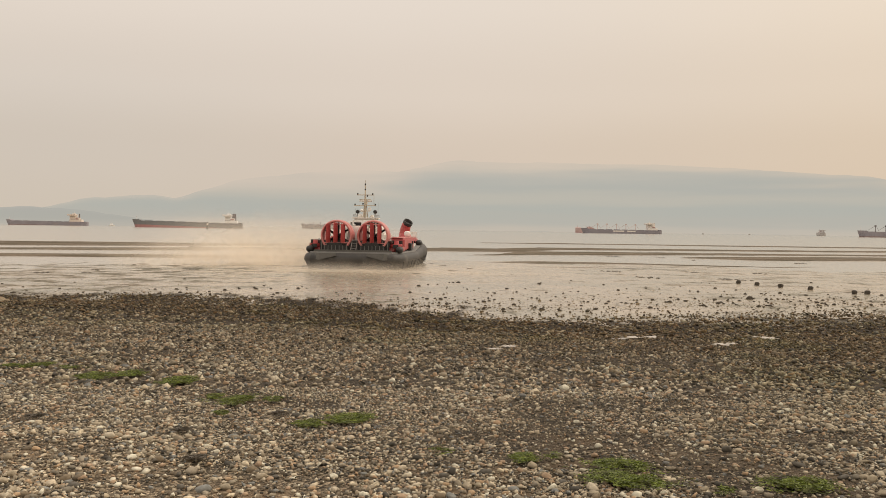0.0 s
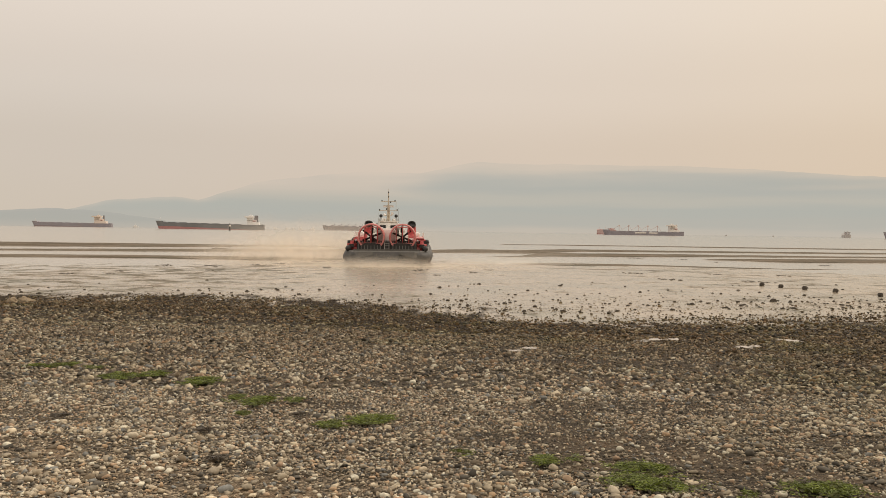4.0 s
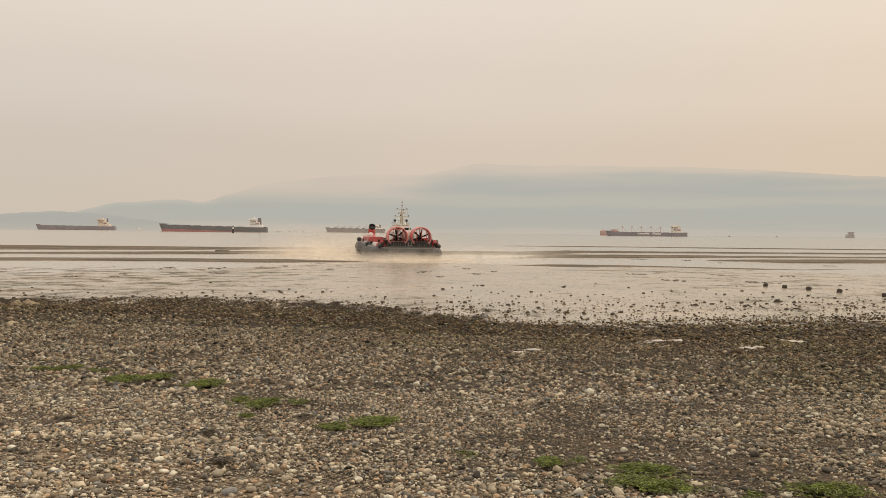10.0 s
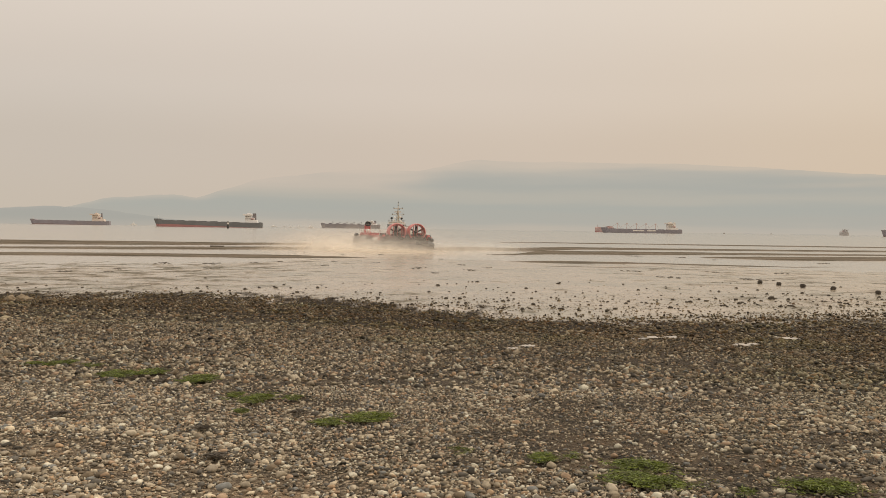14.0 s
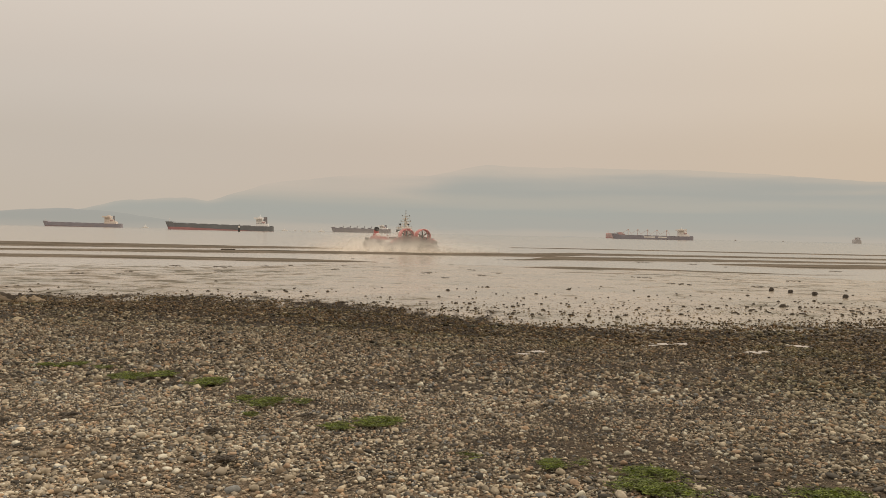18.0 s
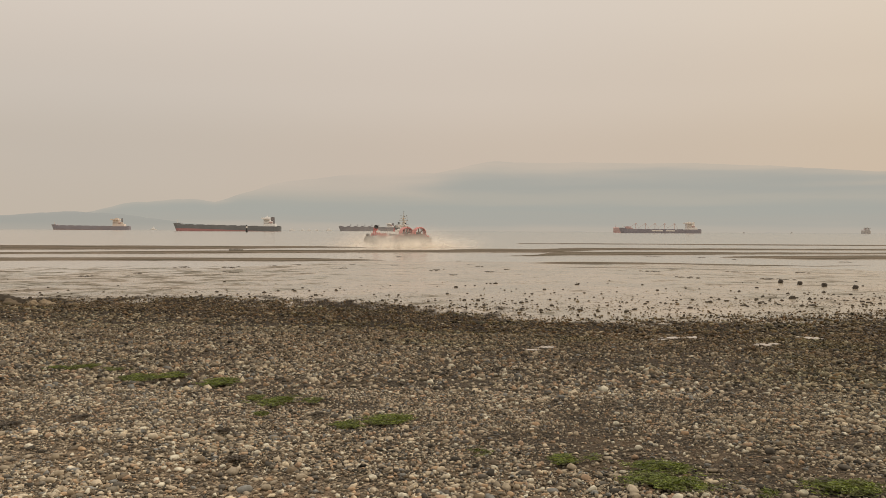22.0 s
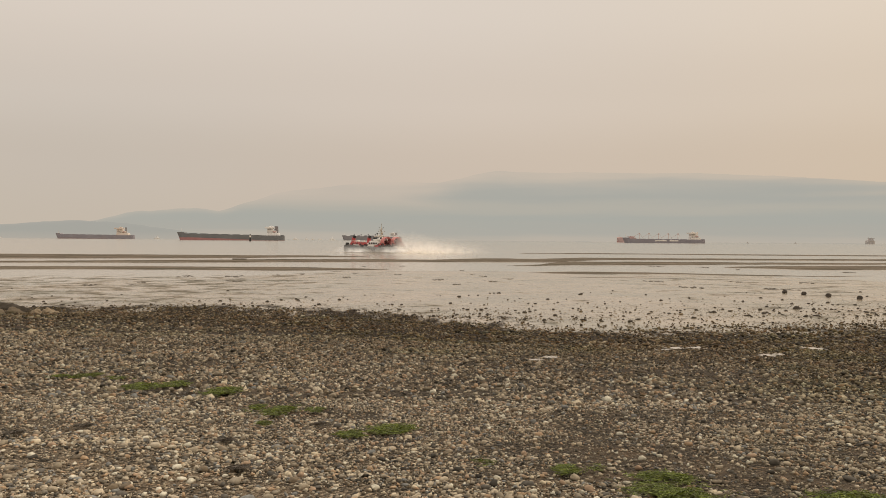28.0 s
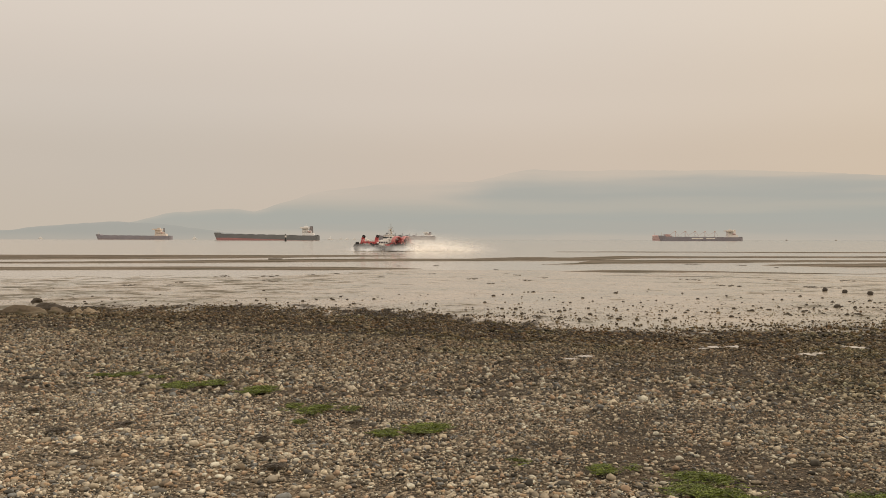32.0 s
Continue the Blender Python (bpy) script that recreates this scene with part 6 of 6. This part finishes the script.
def build_flat_clutter():
    """Dark eelgrass clumps and driftwood out on the flat and the bars."""
    rng = np.random.default_rng(5)
    for i, (x, y, w) in enumerate(CLUMPS):
        ob = mesh_object("seaweed_clump", strands(w, i), M_KELP)
        ob.matrix_world = pose(x, y, max(0.0, on_ground(x, y)) + 0.01, 0, 0, float(rng.uniform(-15, 15)))
        tagged(ob, "dark clump of eelgrass stranded on the wet flat", "seaweed", kind="stuff")
    log = mesh_object("driftwood_log", rod((-1.4, 0, 0.12), (1.4, 0.3, 0.15), 0.14, 0.10, 12), M_DRIFT)
    log.matrix_world = pose(-44.5, 172, on_ground(-44.5, 172, 0.02), 0, 0, 5)
    tagged(log, "dark driftwood log stranded on a sand bar", "log")
    plank = mesh_object("driftwood_branch", rod((-0.45, 0, 0.05), (0.45, 0.12, 0.07), 0.05, 0.03, 8), M_DRIFT)
    plank.matrix_world = pose(-15.2, 47, on_ground(-15.2, 47, 0.0), 0, 0, 10)
    tagged(plank, "dark driftwood branch on the lower beach", "driftwood")


build_flat_clutter()


PUDDLES = [(6.6, 26.2, 0.8, 0.4), (7.35, 26.4, 0.55, 0.5), (6.0, 25.3, 0.6, 0.3), (8.15, 22.7, 0.5, 0.45), (8.6, 23.1, 0.35, 0.3), (2.3, 21.5, 0.45, 0.35), (1.85, 20.6, 0.4, 0.25), (10.6, 25.5, 0.7, 0.5)]


def build_puddles():
    """Shallow pools left among the wet stones."""
    for i, (x, y, w, dd) in enumerate(PUDDLES):
        bm = bmesh.new()
        top, low = [], []
        for k in range(28):
            an = 2 * math.pi * k / 28
            r = 1 + 1.3 * noise.noise(Vector((math.cos(an) * 3.4 + i * 9, math.sin(an) * 2.6, i)))
            px, py = math.cos(an) * r * w * 0.42, math.sin(an) * r * dd * 0.5
            z = on_ground(x, y) + 0.02
            top.append(bm.verts.new((px, py, z)))
            low.append(bm.verts.new((px, py, z - 0.12)))
        bm.faces.new(top)
        for k in range(28):
            bm.faces.new((top[k - 1], low[k - 1], low[k], top[k]))
        bmesh.ops.recalc_face_normals(bm, faces=bm.faces[:])
        ob = mesh_object("puddle", bm, M_WATER)
        ob.location = (x, y, 0)
        tagged(ob, "shallow puddle of sea water among the wet stones", "puddle", "puddles on the beach")


build_puddles()


# ---- stones of the beach ----
def stone_shapes(sub, count, seed):
    """Worn stones with flats struck off them: sub 2 is the finest; 1 a rounded block; a higher number the hull of so many points."""
    rng = np.random.default_rng(seed + 900)
    out = []
    for i in range(count):
        bm = bmesh.new()
        if sub == 2:
            bmesh.ops.create_icosphere(bm, subdivisions=2, radius=1.0)
        elif sub == 1:
            bmesh.ops.create_cube(bm, size=1.0)
            bmesh.ops.subdivide_edges(bm, edges=bm.edges[:], cuts=1, use_grid_fill=True)
            for v in bm.verts:
                v.co = v.co.normalized()
            bmesh.ops.triangulate(bm, faces=bm.faces[:])
        else:
            for k in range(sub):
                q = Vector(rng.normal(0, 1, 3)).normalized() * rng.uniform(0.8, 1.1)
                bm.verts.new(q)
            bmesh.ops.convex_hull(bm, input=bm.verts[:])
            bmesh.ops.delete(bm, geom=[v for v in bm.verts if not v.link_faces], context="VERTS")
        o = Vector((seed + i * 5.1, i * 2.3, i * 1.1))
        for v in bm.verts:
            k = 1 + 0.36 * noise.noise(v.co * 1.1 + o) + 0.16 * noise.noise(v.co * 2.4 + o)
            v.co = v.co * k
        for _ in range(5 if sub < 3 else 2):
            d = Vector(rng.normal(0, 1, 3)).normalized()
            lim = rng.uniform(0.55, 0.85)
            for v in bm.verts:
                v.co -= d * max(0.0, v.co.dot(d) - lim) * 0.9
        bm.verts.index_update()
        out.append((np.array([v.co[:] for v in bm.verts]), np.array([[v.index for v in f.verts] for f in bm.faces])))
        bm.free()
    return out


def scatter(rng, n, y0, y1, margin):
    """Random places in the stretch of beach between two distances."""
    y = np.sqrt(rng.uniform(y0 ** 2, y1 ** 2, n * 2))
    x = rng.uniform(-1, 1, n * 2) * (0.63 * y + margin)
    return x[:n], y[:n]


def stone_sizes(rng, n, med, spread, top):
    return np.minimum(top, med * np.exp(rng.normal(0, spread, n)))


def stone_field(name, n, y0, y1, sub, med, spread, top, seed, label, thin=0.35):
    rng = np.random.default_rng(seed)
    x, y = scatter(rng, n, y0, y1, 0.6)
    keep = y < toe(x) + 3 * (fractal(x * 0.5, y * 0.5, 31) - 0.45) + rng.exponential(1.0, len(x)) * (0.9 + 3.2 * np.clip((x + 3) / 8, 0, 1))
    # thinning out into the mud on the east side
    east = np.clip((x + 3) / 8, 0, 1)
    keep &= rng.random(len(x)) < 1 - east * np.clip((y - toe(x) + 15) / 17, 0, 0.9)
    # bare muddy patches
    bare = fractal(x * 0.7, y * 0.9, 77, 3)
    keep &= rng.random(len(x)) < np.clip((bare - 0.31) * 7, thin * 0.7, 1)
    # hardly any stones in the pools
    for px, py, w, dd in PUDDLES:
        keep &= (((x - px) / (w * 0.5)) ** 2 + ((y - py) / (dd * 0.9)) ** 2 > 1) | (rng.random(len(x)) < 0.1)
    x, y = x[keep], y[keep]
    n = len(x)
    # coarser and finer bands along the beach
    s = stone_sizes(rng, n, med, spread, top) * (0.75 + 0.5 * fractal(x * 0.4, y * 0.5, 91, 3)) * (1 + 0.12 * np.clip((8.5 - y) / 2, 0, 1))
    z = ground_z(x, y)
    shapes = stone_shapes(sub, 10, seed)
    kind = rng.integers(0, 10, n)
    cos, fcs, base = [], [], 0
    for k, (v, f) in enumerate(shapes):
        m = kind == k
        c = int(m.sum())
        if not c:
            continue
        sx = s[m] * rng.uniform(0.85, 1.25, c)
        sy = s[m] * rng.uniform(0.65, 1.0, c)
        sz = s[m] * rng.uniform(0.42, 0.72, c)
        a, tilt = rng.uniform(0, 2 * np.pi, c), rng.normal(0, 0.18, c)
        p = v[None] * np.stack([sx, sy, sz], -1)[:, None]
        px = p[..., 0] * np.cos(tilt)[:, None] - p[..., 2] * np.sin(tilt)[:, None]
        pz = p[..., 0] * np.sin(tilt)[:, None] + p[..., 2] * np.cos(tilt)[:, None]
        qx = px * np.cos(a)[:, None] - p[..., 1] * np.sin(a)[:, None] + x[m][:, None]
        qy = px * np.sin(a)[:, None] + p[..., 1] * np.cos(a)[:, None] + y[m][:, None]
        qz = pz + (z[m] + sz * (rng.uniform(0.3, 0.8, c) if y0 < 12 else rng.uniform(0.05, 0.5, c)))[:, None]
        cos.append(np.stack([qx, qy, qz], -1).reshape(-1, 3))
        fcs.append((np.arange(c)[:, None, None] * len(v) + f[None] + base).reshape(-1, 3))
        base += c * len(v)
    co, fc = np.concatenate(cos), np.concatenate(fcs)
    me = bpy.data.meshes.new(name)
    me.vertices.add(len(co))
    me.vertices.foreach_set("co", co.ravel())
    me.loops.add(fc.size)
    me.loops.foreach_set("vertex_index", fc.ravel())
    me.polygons.add(len(fc))
    me.polygons.foreach_set("loop_start", np.arange(0, fc.size, 3))
    me.update(calc_edges=True)
    me.polygons.foreach_set("use_smooth", np.full(len(fc), True))
    me.materials.append(M_STONE)
    ob = new(name, me)
    ob.parent = ground
    return tagged(ob, label, kind="stuff")


stone_field("shingle", 6600, 5.6, 12.5, 1, 0.0255, 0.36, 0.052, 101, "worn grey, tan and brown beach stones", 0.35)
stone_field("shingle_small", 60000, 5.6, 12.5, 9, 0.0185, 0.36, 0.036, 106, "smaller worn stones packed between the larger ones", 0.4)
stone_field("shingle_pebbles", 42000, 5.6, 12.5, 6, 0.0125, 0.36, 0.026, 102, "small pebbles between the stones", 0.6)
stone_field("shingle_middle", 64000, 12.3, 28, 8, 0.043, 0.38, 0.095, 103, "worn grey, tan and brown beach stones", 0.5)
stone_field("shingle_fine", 18000, 12.3, 24, 6, 0.023, 0.38, 0.05, 105, "small stones of the middle beach", 0.6)
stone_field("shingle_lower", 64000, 26, 58, 7, 0.066, 0.38, 0.15, 104, "dark wet stones of the lower beach", 0.6)


def flat_pebbles():
    """Small dark pebbles strewn thinly over the mud below the shingle."""
    rng = np.random.default_rng(71)
    n = 11000
    x = rng.uniform(-36, 42, n)
    y = toe(x) + rng.exponential(6.0, n)
    ok = (np.abs(x) < 0.64 * y) & (y < 90)
    x, y = x[ok], y[ok]
    s = np.minimum(0.08, 0.02 * np.exp(np.abs(rng.normal(0, 0.5, len(x)))))
    v, f = stone_shapes(8, 1, 500)[0]
    p = v[None] * (s[:, None] * np.array([1.0, 0.9, 0.6]))[:, None]
    p[..., 0] += x[:, None]
    p[..., 1] += y[:, None]
    p[..., 2] += (np.maximum(ground_z(x, y), -0.01) + s * 0.1)[:, None]
    fc = (np.arange(len(x))[:, None, None] * len(v) + f[None]).reshape(-1, 3)
    me = bpy.data.meshes.new("flat_pebbles")
    me.from_pydata([tuple(q) for q in p.reshape(-1, 3)], [], [tuple(int(i) for i in q) for q in fc])
    me.materials.append(M_STONE)
    ob = new("flat_pebbles", me)
    ob.parent = ground
    tagged(ob, "small dark pebbles strewn over the wet mud", kind="stuff")


flat_pebbles()


def single_stones():
    """The nearest larger stones, each one an object of its own."""
    rng = np.random.default_rng(55)
    meshes = []
    for v, f in stone_shapes(2, 8, 300):
        me = bpy.data.meshes.new("stone")
        me.from_pydata([tuple(c) for c in v], [], [tuple(int(i) for i in q) for q in f])
        me.materials.append(M_STONE_ONE)
        me.shade_smooth()
        meshes.append(me)
    x, y = scatter(rng, 300, 5.3, 10.0, 0.2)
    for i in range(300):
        s = float(np.clip(0.027 * math.exp(rng.normal(0, 0.4)), 0.016, 0.055))
        ob = new("stone", meshes[i % 8])
        sz = s * rng.uniform(0.5, 0.72)
        ob.matrix_world = pose(x[i], y[i], on_ground(x[i], y[i]) + sz * 0.6, rng.uniform(-12, 12), rng.uniform(-12, 12), rng.uniform(0, 360)) @ Matrix.Diagonal((s * 1.1, s * 0.85, sz, 1))
        ob.parent = ground


single_stones()


# ---- what moves ----
def motions():
    step = [i * 1.0 for i in range(33)]
    walk(craft, [(t, craft_pose(t)) for t in step])
    for prop, x, y, z in PROPS:
        walk(prop, [(t, pose(x, y, z, 47 * t * (1 if y > 0 else -1))) for t in step])
    for horn, y in HORNS:
        walk(horn, [(t, pose(HORN_X, y, 0, 0, 0, float(np.interp(t, [0, 1, 3, 32], [48, 32, 0, 0])))) for t in (0, 1, 2, 3, 6, 12, 20, 32)])
    for v, x, y, z in VANES:
        walk(v, [(t, pose(x, y, z, 0, 0, float(np.interp(t, [0, 1.5, 3, 6, 9, 13, 17, 25, 32], [-30, -26, -8, -2, -8, -13, -17, -25, -28])))) for t in (0, 1.5, 2.5, 4, 8, 12, 16, 20, 25, 32)])
    for ob, rows in MOVING_CLOUDS:
        ts, r, a, u = (np.array(c, float) for c in zip(*rows))
        keys = []
        for t in step:
            p = craft_pose(t).translation
            away = Vector((p.x, p.y, 0)).normalized()
            right = Vector((away.y, -away.x, 0))
            q = Vector((p.x, p.y, 0)) + right * np.interp(t, ts, r) + away * np.interp(t, ts, a)
            keys.append((t, pose(q.x, q.y, float(np.interp(t, ts, u)), 0, 0, math.degrees(math.atan2(right.y, right.x)))))
        walk(ob, keys)


motions()
